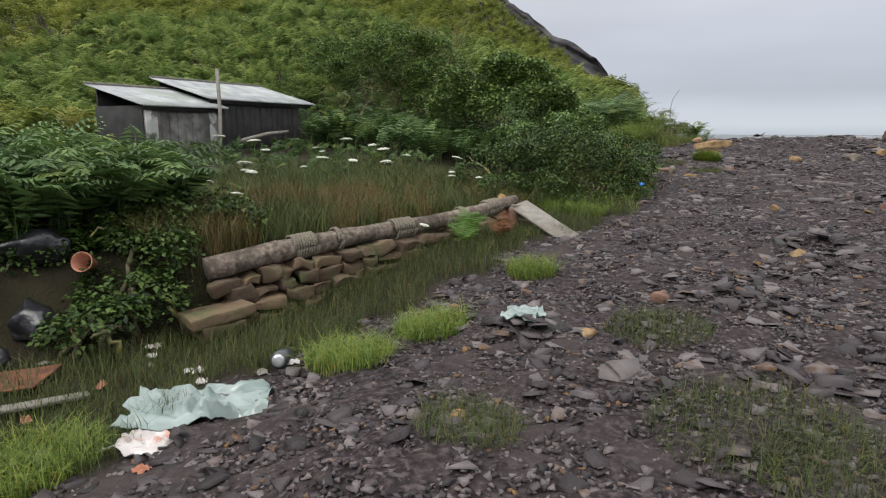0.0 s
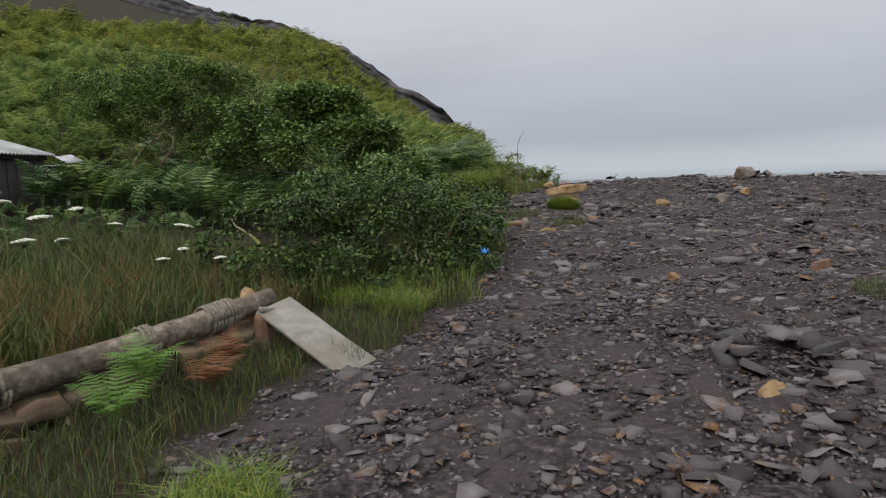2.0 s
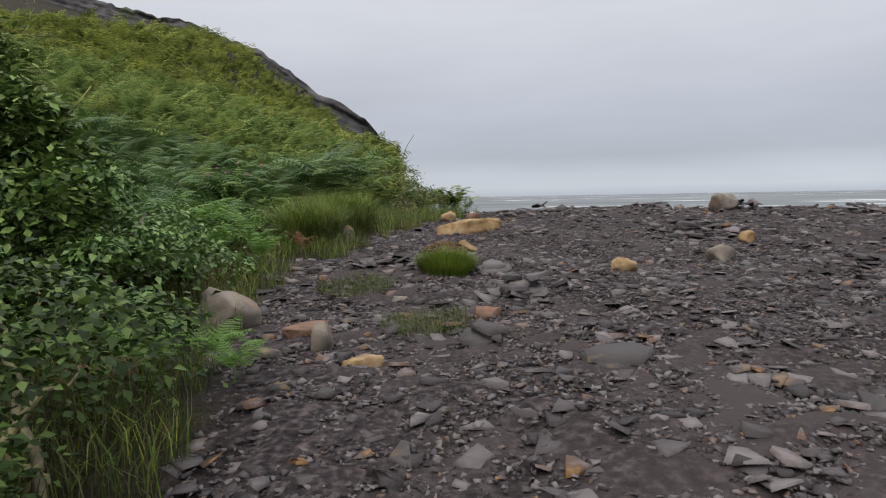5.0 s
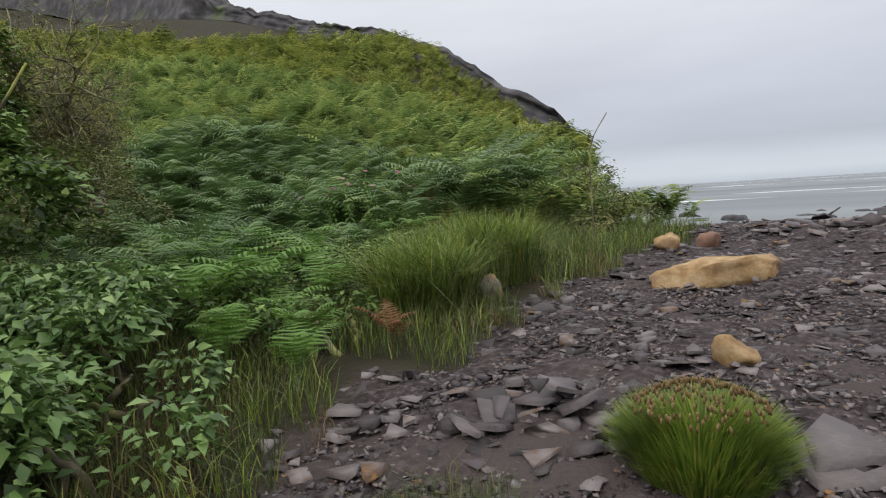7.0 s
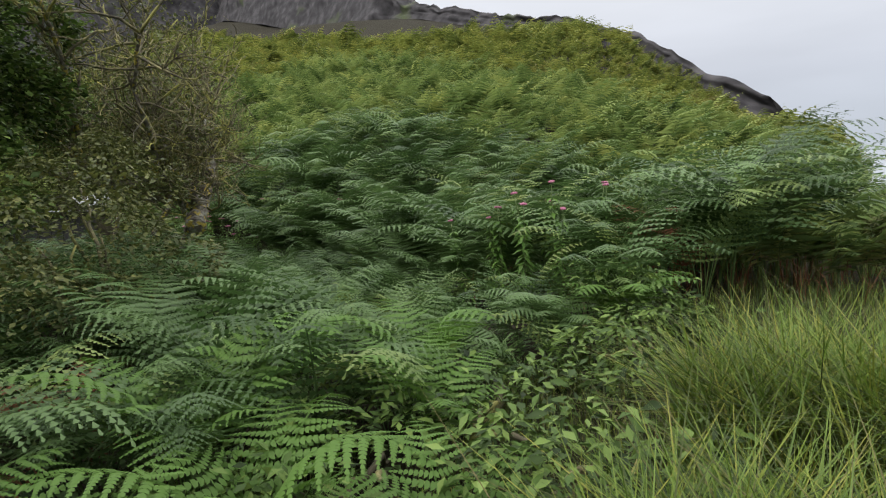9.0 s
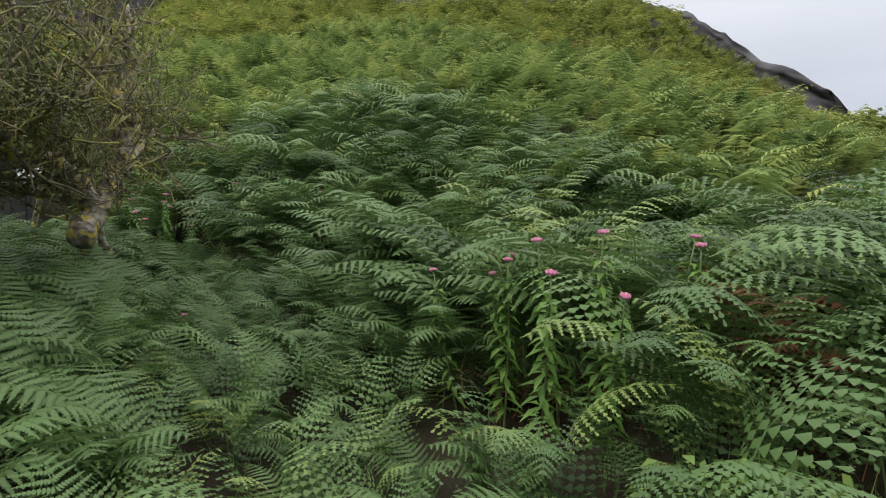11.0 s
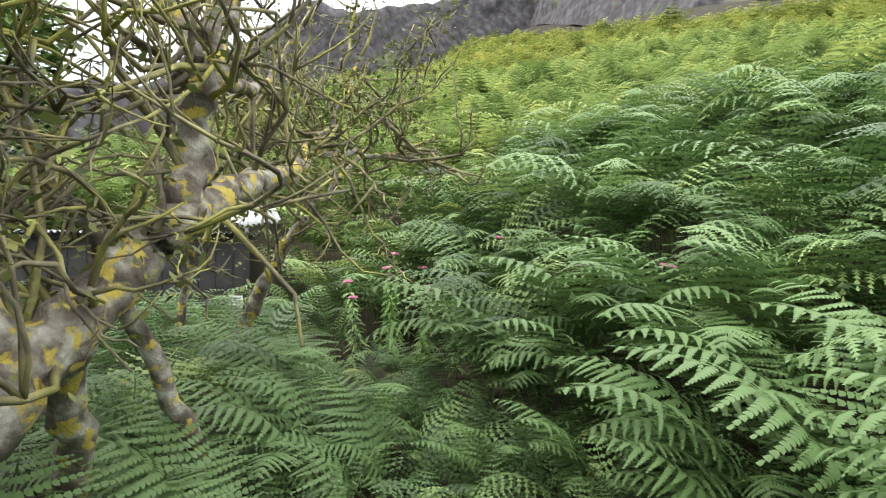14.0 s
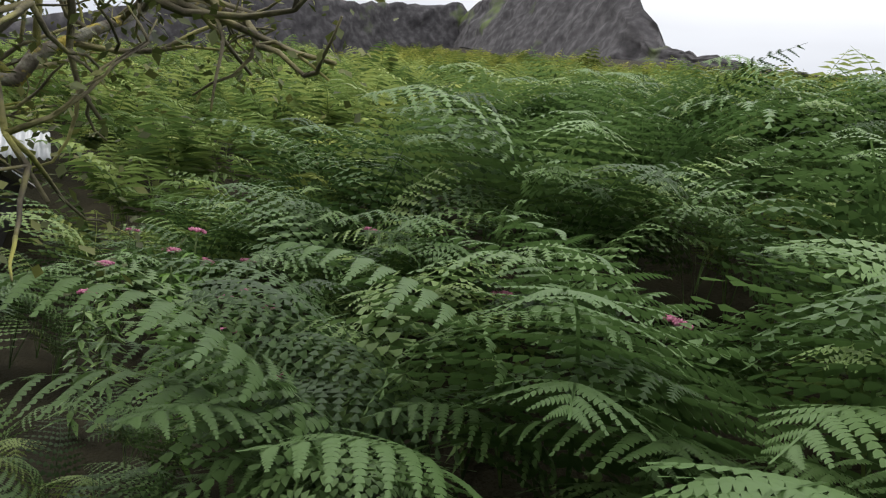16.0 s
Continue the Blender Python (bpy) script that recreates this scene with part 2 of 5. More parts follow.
LID = material("silver_lid", [(0.0, (0.4, 0.4, 0.4)), (1.0, (0.6, 0.6, 0.6))], rough=0.35, metal=0.8, scale=15, bump=0.1)
RUST = material("rusty_plate", [(0.0, (0.07, 0.03, 0.02)), (1.0, (0.2, 0.08, 0.04))], rough=0.85, scale=9, bump=0.5, bump_scale=40)


def ground_material():
    m = material("soil_and_shale", [(0.0, (0.008, 0.006, 0.0065)), (0.5, (0.032, 0.025, 0.026)), (1.0, (0.095, 0.076, 0.077))], rough=0.9, spec=0.15, scale=22, detail=8, bump=1.0, bump_scale=38, stain=((0.052, 0.041, 0.04), 0.9, 0.45, 0.65))
    nt = m.node_tree
    bsdf = nt.nodes["Principled BSDF"]
    old = bsdf.inputs["Base Color"].links[0].from_socket
    att = nt.nodes.new("ShaderNodeAttribute")
    att.attribute_name = "turf"
    n = nt.nodes.new("ShaderNodeTexNoise")
    n.inputs["Scale"].default_value, n.inputs["Detail"].default_value = 3.0, 6.0
    geo = nt.nodes.new("ShaderNodeNewGeometry")
    nt.links.new(geo.outputs["Position"], n.inputs["Vector"])
    cr = nt.nodes.new("ShaderNodeValToRGB")
    cr.color_ramp.elements[0].color, cr.color_ramp.elements[1].color = (0.009, 0.009, 0.005, 1), (0.038, 0.032, 0.017, 1)
    nt.links.new(n.outputs["Fac"], cr.inputs[0])
    mx = nt.nodes.new("ShaderNodeMix")
    mx.data_type = "RGBA"
    nt.links.new(att.outputs["Fac"], mx.inputs["Factor"])
    nt.links.new(old, mx.inputs["A"])
    nt.links.new(cr.outputs[0], mx.inputs["B"])
    nt.links.new(mx.outputs["Result"], bsdf.inputs["Base Color"])
    return m


GROUND = ground_material()


def water_material():
    m = material("grey_sea", [(0.0, (0.11, 0.125, 0.135)), (0.7, (0.16, 0.175, 0.185)), (1.0, (0.22, 0.235, 0.245))], spec=0.08, rough=0.6, scale=0.02, bump=0, stain=((0.75, 0.77, 0.78), 0.045, 0.62, 0.67))
    nt = m.node_tree
    geo = nt.nodes.new("ShaderNodeNewGeometry")
    mp = nt.nodes.new("ShaderNodeMapping")
    mp.inputs["Scale"].default_value = (0.12, 0.5, 1)
    nt.links.new(geo.outputs["Position"], mp.inputs[0])
    for n in nt.nodes:
        if n.bl_idname == "ShaderNodeTexNoise":
            nt.links.new(mp.outputs[0], n.inputs["Vector"])
    return m


SEA = water_material()

# ---------------------------------------------------------------- mesh helpers
rng = np.random.default_rng(7)


def tri_mesh(name, verts, faces, mat, smooth=False):
    """A mesh from arrays of places and triangles."""
    me = bpy.data.meshes.new(name)
    verts, faces = np.asarray(verts, np.float32), np.asarray(faces, np.int32)
    me.vertices.add(len(verts))
    me.vertices.foreach_set("co", verts.ravel())
    me.loops.add(faces.size)
    me.loops.foreach_set("vertex_index", faces.ravel())
    me.polygons.add(len(faces))
    me.polygons.foreach_set("loop_start", np.arange(0, faces.size, 3, dtype=np.int32))
    if smooth:
        me.polygons.foreach_set("use_smooth", np.ones(len(faces), bool))
    me.update(calc_edges=True)
    me.materials.append(mat)
    return me


def thing(name, x, y, z, label, category, group="", kind="", rz=0.0):
    ob = new(name)
    ob.matrix_basis = pose(x, y, z, 0, 0, rz)
    return tagged(ob, label, category, group, kind)


def part(name, me, parent, label=""):
    """One mesh object under a thing or a part, in its own space."""
    ob = new(name, me)
    ob.parent = parent
    if label:
        tagged(ob, label)
    return ob


def single(name, me, m, label, category, group="", kind=""):
    ob = new(name, me)
    ob.matrix_basis = m
    return tagged(ob, label, category, group, kind)


def turns(yaw, tilt=None, lean=None):
    """Rotation matrices: tilt about x, lean about y, then yaw about z."""
    k = len(yaw)
    tilt = np.zeros(k) if tilt is None else tilt
    lean = np.zeros(k) if lean is None else lean
    ca, sa, cb, sb, cc, sc = np.cos(tilt), np.sin(tilt), np.cos(lean), np.sin(lean), np.cos(yaw), np.sin(yaw)
    r = np.empty((k, 3, 3))
    r[:, 0] = np.stack([cc * cb, cc * sb * sa - sc * ca, cc * sb * ca + sc * sa], -1)
    r[:, 1] = np.stack([sc * cb, sc * sb * sa + cc * ca, sc * sb * ca - cc * sa], -1)
    r[:, 2] = np.stack([-sb, cb * sa, cb * ca], -1)
    return r


def stamp(templates, places, yaw, size, tilt=None, lean=None):
    """Many copies of a few templates laid into one array of vertices and one of triangles."""
    r = turns(yaw, tilt, lean) * np.asarray(size, float).reshape(len(places), -1)[:, None, :]
    which = rng.integers(len(templates), size=len(places))
    vs, fs, at = [], [], 0
    for k, (v, f) in enumerate(templates):
        pick = np.nonzero(which == k)[0]
        if not len(pick):
            continue
        pts = np.einsum("kij,nj->kni", r[pick], v) + places[pick][:, None]
        vs.append(pts.reshape(-1, 3))
        fs.append((f[None] + (np.arange(len(pick)) * len(v))[:, None, None]).reshape(-1, 3) + at)
        at += len(pick) * len(v)
    return np.concatenate(vs), np.concatenate(fs)


def merged(pieces):
    vs, fs, at = [], [], 0
    for v, f in pieces:
        vs.append(np.asarray(v, float))
        fs.append(np.asarray(f, int) + at)
        at += len(v)
    return np.concatenate(vs), np.concatenate(fs)


def arrays(bm):
    bmesh.ops.triangulate(bm, faces=bm.faces[:])
    bm.verts.index_update()
    v = np.array([p.co[:] for p in bm.verts])
    f = np.array([[q.index for q in face.verts] for face in bm.faces])
    bm.free()
    return v, f


def block(sx, sy, sz, bevel=0.01, at=(0, 0, 0), rough=0.0, cuts=0):
    """A bevelled box, with its base at the given place, worn if rough."""
    bm = bmesh.new()
    bmesh.ops.create_cube(bm, size=1)
    bmesh.ops.scale(bm, vec=(sx, sy, sz), verts=bm.verts)
    if bevel:
        bmesh.ops.bevel(bm, geom=bm.edges[:], offset=min(bevel, 0.3 * min(sx, sy, sz)), segments=1, affect="EDGES")
    if cuts:
        bmesh.ops.subdivide_edges(bm, edges=bm.edges[:], cuts=cuts, use_grid_fill=True)
    off = rng.uniform(0, 50, 3)
    for v in bm.verts:
        if rough:
            v.co += rough * noise.noise_vector(Vector(v.co) * (1.2 / max(sx, sy, sz) + 1.5) + Vector(off))
        v.co += Vector(at) + Vector((0, 0, sz / 2))
    return arrays(bm)


def boulder(sx, sy, sz, rough=0.16, seed=0, angular=0.0, level=2):
    """A stone: an icosphere pulled about by noise, flattened below."""
    bm = bmesh.new()
    bmesh.ops.create_icosphere(bm, subdivisions=level, radius=1.0)
    off = Vector((seed * 3.1, seed * 1.7, seed * 0.9))
    rs = np.random.default_rng(seed + 500)
    cuts_ = [(Vector(rs.normal(size=3)).normalized(), rs.uniform(0.62, 0.88)) for _ in range(9)]
    for v in bm.verts:
        n = v.co.normalized()
        if angular:
            c = Vector([math.copysign(abs(a) ** (1 - angular), a) for a in n])
            n = c
        for cut, far_ in cuts_:
            n = n - cut * max(0.0, n.dot(cut) - far_)
        v.co = n * (1 + rough * 0.5 * noise.noise(n * 1.1 + off) + rough * 0.5 * noise.noise(n * 3.1 + off))
        v.co = Vector((v.co.x * sx / 2, v.co.y * sy / 2, max(v.co.z, -0.55) * sz / 1.5 + 0.36 * sz))
    return arrays(bm)


def shard(sides, thick, seed):
    """A flat angular slate, of unit width."""
    r = np.random.default_rng(seed)
    a = np.sort(r.uniform(0, 2 * np.pi, sides) * 0.25 + np.arange(sides) * 2 * np.pi / sides)
    rad = r.uniform(0.3, 0.55, sides)
    top = np.stack([rad * np.cos(a), rad * np.sin(a) * 0.75, np.full(sides, thick) + r.uniform(-0.25, 0.25, sides) * thick], -1)
    low = top * (1.06, 1.06, 0)
    v = np.concatenate([top, low])
    f = [(0, k, k + 1) for k in range(1, sides - 1)]
    for k in range(sides):
        q = (k + 1) % sides
        f += [(k, sides + k, sides + q), (k, sides + q, q)]
    return v, np.array(f)


def tube(points, radii, sides=6):
    """A round limb through points."""
    pts = np.asarray(points, float)
    radii = np.asarray(radii, float)
    vs, fs = [], []
    d = np.gradient(pts, axis=0)
    d /= np.linalg.norm(d, axis=1)[:, None] + 1e-9
    ref = np.array([0.31, 0.17, 0.93]) if abs(d[0][2]) < 0.9 else np.array([1.0, 0.1, 0.0])
    for k in range(len(pts)):
        u = np.cross(d[k], ref)
        u /= np.linalg.norm(u) + 1e-9
        w = np.cross(d[k], u)
        a = np.arange(sides) * 2 * np.pi / sides
        vs.append(pts[k] + radii[k] * (np.cos(a)[:, None] * u + np.sin(a)[:, None] * w))
    for k in range(len(pts) - 1):
        for s in range(sides):
            a, b = k * sides + s, k * sides + (s + 1) % sides
            fs += [(a, b, b + sides), (a, b + sides, a + sides)]
    v = np.concatenate(vs + [pts[:1], pts[-1:]])
    n = len(pts) * sides
    fs += [(n, (s + 1) % sides, s) for s in range(sides)]
    fs += [(n + 1, n - sides + s, n - sides + (s + 1) % sides) for s in range(sides)]
    return v, np.array(fs)


def bent(points, steps=5, wobble=0.0):
    """A smooth line through a few points."""
    p = [np.array(q, float) for q in points]
    p = [2 * p[0] - p[1]] + p + [2 * p[-1] - p[-2]]
    out = []
    for k in range(1, len(p) - 2):
        for s in range(steps):
            t = s / steps
            out.append(0.5 * (2 * p[k] + (p[k + 1] - p[k - 1]) * t + (2 * p[k - 1] - 5 * p[k] + 4 * p[k + 1] - p[k + 2]) * t * t + (3 * p[k] - p[k - 1] - 3 * p[k + 1] + p[k + 2]) * t ** 3))
    out.append(p[-2])
    out = np.array(out)
    if wobble:
        out[1:-1] += rng.normal(0, wobble, out[1:-1].shape)
    return out


# ---------------------------------------------------------------- lie of the land
def ease(a, b, x):
    t = np.clip((np.asarray(x, float) - a) / (b - a), 0, 1)
    return t * t * (3 - 2 * t)


def ripple(x, y, size, seed=0.0):
    """Cheap smooth unevenness, about -1 to 1."""
    x, y = np.asarray(x, float) / size + seed, np.asarray(y, float) / size - 0.7 * seed
    return (np.sin(x * 1.7 + 1.3 * np.sin(y * 1.1 + seed)) + np.sin(y * 1.9 + 1.2 * np.sin(x * 0.9)) + np.sin((x + y) * 2.7 + np.sin(x - y))) / 3


EDGE_Y = (-20, 0, 3, 5, 7, 9, 11, 13, 15, 17, 19, 21, 23, 26, 30, 40)
EDGE_X = (-4.5, -3.4, -3.6, -3.2, -2.9, -2.2, -2.3, -3.0, -3.8, -3.9, -3.7, -3.4, -3.0, -3.2, -5.0, -12)
CREST_X = (-140, -94, -60, -45, -30, -18, -15)
CREST_Y = (60, 62, 57, 53.5, 54, 53.5, 55)


def turf(x, y):
    """1 where plants grow, 0 on the bare slate tip."""
    edge = np.interp(y, EDGE_Y, EDGE_X) + 0.3 * ripple(x, y, 0.6, 3) + 0.2 * ripple(x, y, 0.25, 8)
    return ease(0.25, -0.25, x - edge)


def land(x, y):
    x, y = np.asarray(x, float), np.asarray(y, float)
    tip = np.where(y < 4.9, 0.05 * (y - 4.9), 0.068 * (y - 4.9))
    tip = np.maximum(tip, -1.5)
    tip = np.where(y > 23.3, 1.25 - 0.02 * (y - 23.3) - 0.16 * np.maximum(y - 25.5, 0), tip)
    tip = tip - 0.3 * ease(-1.8, -4.2, x) * ease(7.0, 4.0, y)
    tip = tip + (0.05 * ripple(x, y, 1.1, 1) + 0.025 * ripple(x, y, 0.4, 2) + 0.09 * ripple(x, y, 2.6, 5) * ease(12, 22, y)) * ease(40, 26, y)
    tip = np.where(x < -8, np.minimum(tip, 1.0), tip)
    dl = -(x + 4.91) * 0.954 + (y - 3.93) * 0.30
    wide = 0.22 + np.maximum(y - 7.9, 0) * 0.5 + np.maximum(3.9 - y, 0) * 0.6
    bench = np.minimum(0.22 + 0.09 * np.maximum(dl, 0), 0.98) + 0.05 * ripple(x, y, 1.7, 4)
    bench = bench - 0.5 * np.exp(-((x + 17) ** 2 + (y - 23) ** 2) / 6)
    side = ease(0.02, 1, dl / wide) * ease(30, 24, y) * ease(-6, 1.5, y)
    z = tip + (np.maximum(tip, bench) - tip) * side
    hill = -6.95 - 0.205 * x + 0.245 * y + 0.35 * ripple(x, y, 9, 6) * ease(26, 40, y - 0.5 * x) + 0.12 * ripple(x, y, 3, 7)
    de = -(x + 2.5) * 0.93 - (y - 22) * 0.366
    hill = hill - 1.6 * np.maximum(-de, 0) - 0.13 * np.clip(8 - de, 0, 10) - 1.2 * np.maximum(y - np.interp(x, CREST_X, CREST_Y), 0)
    hill = hill - 0.35 * np.clip(-(x + 38) * 0.614 - (y - 20) * 0.79, 0, 30)
    hill = hill + 3.2 * ease(-40, -90, x) * ease(36, 50, y) + 2.6 * np.exp(-((x + 46) ** 2 / 150 + (y - 51) ** 2 / 100)) - 3.9 * np.exp(-((x + 13) ** 2 / 70 + (y - 55) ** 2 / 150))
    hill = hill - 2.4 * np.exp(-((x + 17.5) ** 2 / 12 + (y - 22) ** 2 / 5))
    hill = hill + 1.1 * np.exp(-((x + 31) ** 2 / 110 + (y - 53) ** 2 / 70)) - 0.6 * ease(33, 26, y - 0.3 * (x + 12))
    hill = np.where(x < -140, hill - 0.4 * (-140 - x), hill)
    gap = np.clip(0.5 + 0.5 * (hill - z) / 0.8, 0, 1)
    z = z * (1 - gap) + hill * gap + 0.8 * gap * (1 - gap) * 0.5
    return np.maximum(z, -7.5)


def height(x, y):
    return float(land(x, y))


def withdrawn(p):
    """The upper hill lies farther off than the plan above: points moved away from the way, and the factor."""
    p = np.asarray(p, float)
    hub = np.array([-5.0, 17.0, 2.3])
    k = 1 + 1.1 * ease(14, 58, -(p[:, 0] - hub[0]) * 0.65 + (p[:, 1] - hub[1]) * 0.76)
    return hub + (p - hub) * k[:, None], k

# ---------------------------------------------------------------- ground, sea, cliff
def spread(lo, hi, step, grow, far):
    mid = list(np.arange(lo, hi + 1e-6, step))
    out, s = [], step
    a = hi
    while a < far:
        s *= grow
        a += s
        out.append(a)
    inn, s, a = [], step, lo
    while a > -far:
        s *= grow
        a -= s
        inn.append(a)
    return np.array(inn[::-1] + mid + out)


gx, gy = spread(-20, 4, 0.19, 1.1, 4300), spread(-2, 28, 0.19, 1.1, 4300)
mx_, my_ = np.meshgrid(gx, gy, indexing="ij")
gz = land(mx_, my_)
bare = 1 - turf(mx_, my_)
gz = gz + bare * np.where((mx_ > -5) & (mx_ < 8) & (my_ < 30), 1, 0) * 0.03 * rng.uniform(-1, 1, gz.shape)
nx, ny = gz.shape
gv = withdrawn(np.stack([mx_, my_, gz], -1).reshape(-1, 3))[0]
i0 = (np.arange(nx - 1)[:, None] * ny + np.arange(ny - 1)[None]).ravel()
gf = np.concatenate([np.stack([i0, i0 + ny, i0 + ny + 1], -1), np.stack([i0, i0 + ny + 1, i0 + 1], -1)])
ground_me = tri_mesh("ground", gv, gf, GROUND, True)
attr = ground_me.attributes.new("turf", "FLOAT", "POINT")
attr.data.foreach_set("value", np.where((mx_ > 6) | (my_ > 60), 0.3, turf(mx_, my_)).astype(np.float32).ravel())
tagged(new("ground", ground_me), "dark shaly ground rising into a bracken hillside", "ground", kind="structure")

a = np.linspace(0, 2 * np.pi, 65)[:-1]
sv, sf = [(0, 0, 0)], []
for ring, r in enumerate((300, 1200, 4400)):
    sv += [(r * math.cos(t), r * math.sin(t), 0) for t in a]
for k in range(64):
    q = (k + 1) % 64
    sf.append((0, 1 + k, 1 + q))
    for ring in (0, 1):
        o, p = 1 + 64 * ring, 65 + 64 * ring
        sf += [(o + k, p + k, p + q), (o + k, p + q, o + q)]
sea = new("water", tri_mesh("water", sv, sf, SEA))
sea.location = (0, 0, -6.2)
tagged(sea, "grey sea with pale lines of surf", "sea", kind="structure")


def cliff(xs, ys, rise, back, label):
    """A dark shale crag that stands on a line of the plan and leans back."""
    rows = 14
    v = np.zeros((len(xs), rows, 3))
    for i, (x, y, h) in enumerate(zip(xs, ys, rise)):
        front = 0.8 if h < 4 else 2.0
        fx, fy = x - back[0] * front, y - back[1] * front
        foot = float(land(fx, fy)) - 0.6
        crag = 1 + (min(1.4, 0.35 * h) * noise.noise(Vector((x * 0.13, y * 0.13, 2.0))) + min(0.4, 0.2 * h) * noise.noise(Vector((x * 0.37, y * 0.37, 7.0))) + 0.35 * noise.noise(Vector((x * 1.3, y * 1.3, 4.0)))) / h
        for k in range(rows - 1):
            t = k / (rows - 2)
            n = noise.noise(Vector((x * 0.25, y * 0.25, t * 3.5))) + 0.7 * noise.noise(Vector((x * 0.8, y * 0.8, t * 9.0))) + 0.4 * noise.noise(Vector((x * 2.2, y * 2.2, t * 20)))
            d = t * (0.3 * h + 0.4) + 0.4 * n * min(h, 3) * (0.3 + 0.4 * t)
            v[i, k] = (fx + back[0] * d, fy + back[1] * d, foot + h * crag * t + 0.6)
        v[i, rows - 1] = (x + back[0] * 30, y + back[1] * 30, foot + h * crag * (0.6 if back[0] < -0.5 else 0) - (0 if back[0] < -0.5 else 25))
    n = np.arange((len(xs) - 1))[:, None] * rows + np.arange(rows - 1)[None]
    n = n.ravel()
    f = np.concatenate([np.stack([n, n + rows, n + rows + 1], -1), np.stack([n, n + rows + 1, n + 1], -1)])
    tagged(new("rock_cliff", tri_mesh("rock_cliff", withdrawn(v.reshape(-1, 3))[0], f, CLIFF)), label, "cliff", kind="structure")


crest_x = np.concatenate([np.arange(-106, -46, 1.0), np.arange(-46, -14.2, 0.4)])
cliff(crest_x, np.interp(crest_x, CREST_X, CREST_Y), np.interp(crest_x, (-97, -92, -86, -75, -60, -52, -47, -44, -38, -30, -20, -16, -14.2), (6, 7, 8.0, 9.5, 10.5, 8.5, 4.6, 1.6, 1.3, 1.2, 1.3, 2.0, 0.8)), (0.0, 1.0), "dark grey shale cliff along the hill crest")
side_y = np.arange(-20, 74, 1.0)
cliff(np.interp(side_y, (-20, 15, 28, 40, 50, 62, 74), (-78, -82, -85, -88, -94, -95, -97)), side_y, np.interp(side_y, (-20, 15, 28, 40, 50, 62, 74), (13, 15, 19, 13, 9, 8, 8)), (-1.0, 0.0), "grey scree face below a grassy top")

# ---------------------------------------------------------------- plant templates
def frond(length, pairs, teeth, bend=(8, 120), wide=0.27, seed=0, n=10):
    """One bracken frond along +x: a bare stalk, then a drooping triangular blade of paired, comb-edged leaflets, all joined."""
    r = np.random.default_rng(seed)
    t = np.linspace(0, 1, n)
    bare = 0.4
    s = np.clip((t - bare * 0.6) / (1 - bare * 0.6), 0, 1)
    ang = np.radians(bend[0] + (bend[1] - bend[0]) * s ** 1.1)
    step = length / (n - 1)
    px = np.concatenate([[0], np.cumsum(np.sin(ang[:-1]) * step)])
    pz = np.concatenate([[0], np.cumsum(np.cos(ang[:-1]) * step)])
    py = 0.1 * length * r.uniform(-1, 1) * t ** 2
    spine = np.stack([px, py, pz], -1)
    v, f = [], []
    w = 0.005 * length
    for k in range(n):
        q = w * (1 - 0.8 * k / n)
        v += [spine[k] + (0, q, 0), spine[k] - (0, q, 0)]
        if k:
            f += [(2 * k - 2, 2 * k - 1, 2 * k + 1), (2 * k - 2, 2 * k + 1, 2 * k)]
    gap = (1 - bare) * length / pairs
    for k in range(pairs):
        g0 = k / pairs
        u = bare + (1 - bare) * g0 ** 0.92
        c = np.array([np.interp(u, t, spine[:, j]) for j in range(3)])
        root = 2 * min(int(u * (n - 1)), n - 2)
        th = float(np.interp(u, t, ang))
        ahead = np.array([math.sin(th), 0, math.cos(th)])
        up = np.array([-math.cos(th), 0, math.sin(th)])
        ll = length * wide * (1 - g0) ** 0.8 * min(1, 0.75 + 2.5 * g0) * r.uniform(0.88, 1.08)
        lw0 = 0.5 * gap * (1 - 0.45 * g0)
        for side in (-1, 1):
            d = np.array([0, side, 0]) + ahead * (0.22 + 0.3 * g0) + up * r.uniform(-0.12, 0.1)
            d /= np.linalg.norm(d)
            cross = np.cross(up, d)
            o = len(v)
            droop = r.uniform(0.12, 0.4)
            if teeth:
                axis = [c + d * ll * q - up * ll * droop * q * q + ahead * ll * 0.12 * q * q for q in np.linspace(0, 1, teeth + 1)]
                v += axis
                f.append((root, root + 1, o))
                for q in range(teeth):
                    g = q / teeth
                    lw = lw0 * (1 - 0.85 * g ** 1.5)
                    for e in (-1, 1):
                        p = len(v)
                        if teeth > 8:
                            v += [axis[q] * 0.75 + axis[q + 1] * 0.25 + cross * e * lw * 0.75 - up * lw * 0.1, axis[q] * 0.15 + axis[q + 1] * 0.85 + cross * e * lw - up * lw * 0.25]
                            f += [(o + q, o + q + 1, p + 1), (o + q, p + 1, p)] if e > 0 else [(o + q + 1, o + q, p + 1), (o + q, p, p + 1)]
                        else:
                            v.append(axis[q] * 0.25 + axis[q + 1] * 0.75 + cross * e * lw - up * lw * 0.2)
                            f.append((o + q, o + q + 1, p) if e > 0 else (o + q + 1, o + q, p))
            else:
                m = c + d * ll * 0.4
                lw = max(ll * 0.1, 0.4 * gap * (1 - 0.5 * g0))
                v += [c, m + cross * lw, c + d * ll - up * ll * droop, m - cross * lw]
                f += [(o, o + 1, o + 2), (o, o + 2, o + 3), (root, root + 1, o)]
    return np.array(v), np.array(f)


def facing(r, k, fronds, spread):
    """The way a frond of a plant points: about +x where the plant leans to the light, or all round."""
    return np.array([r.normal(0, spread) if spread else k * 2 * np.pi / fronds + r.uniform(-0.4, 0.4)])


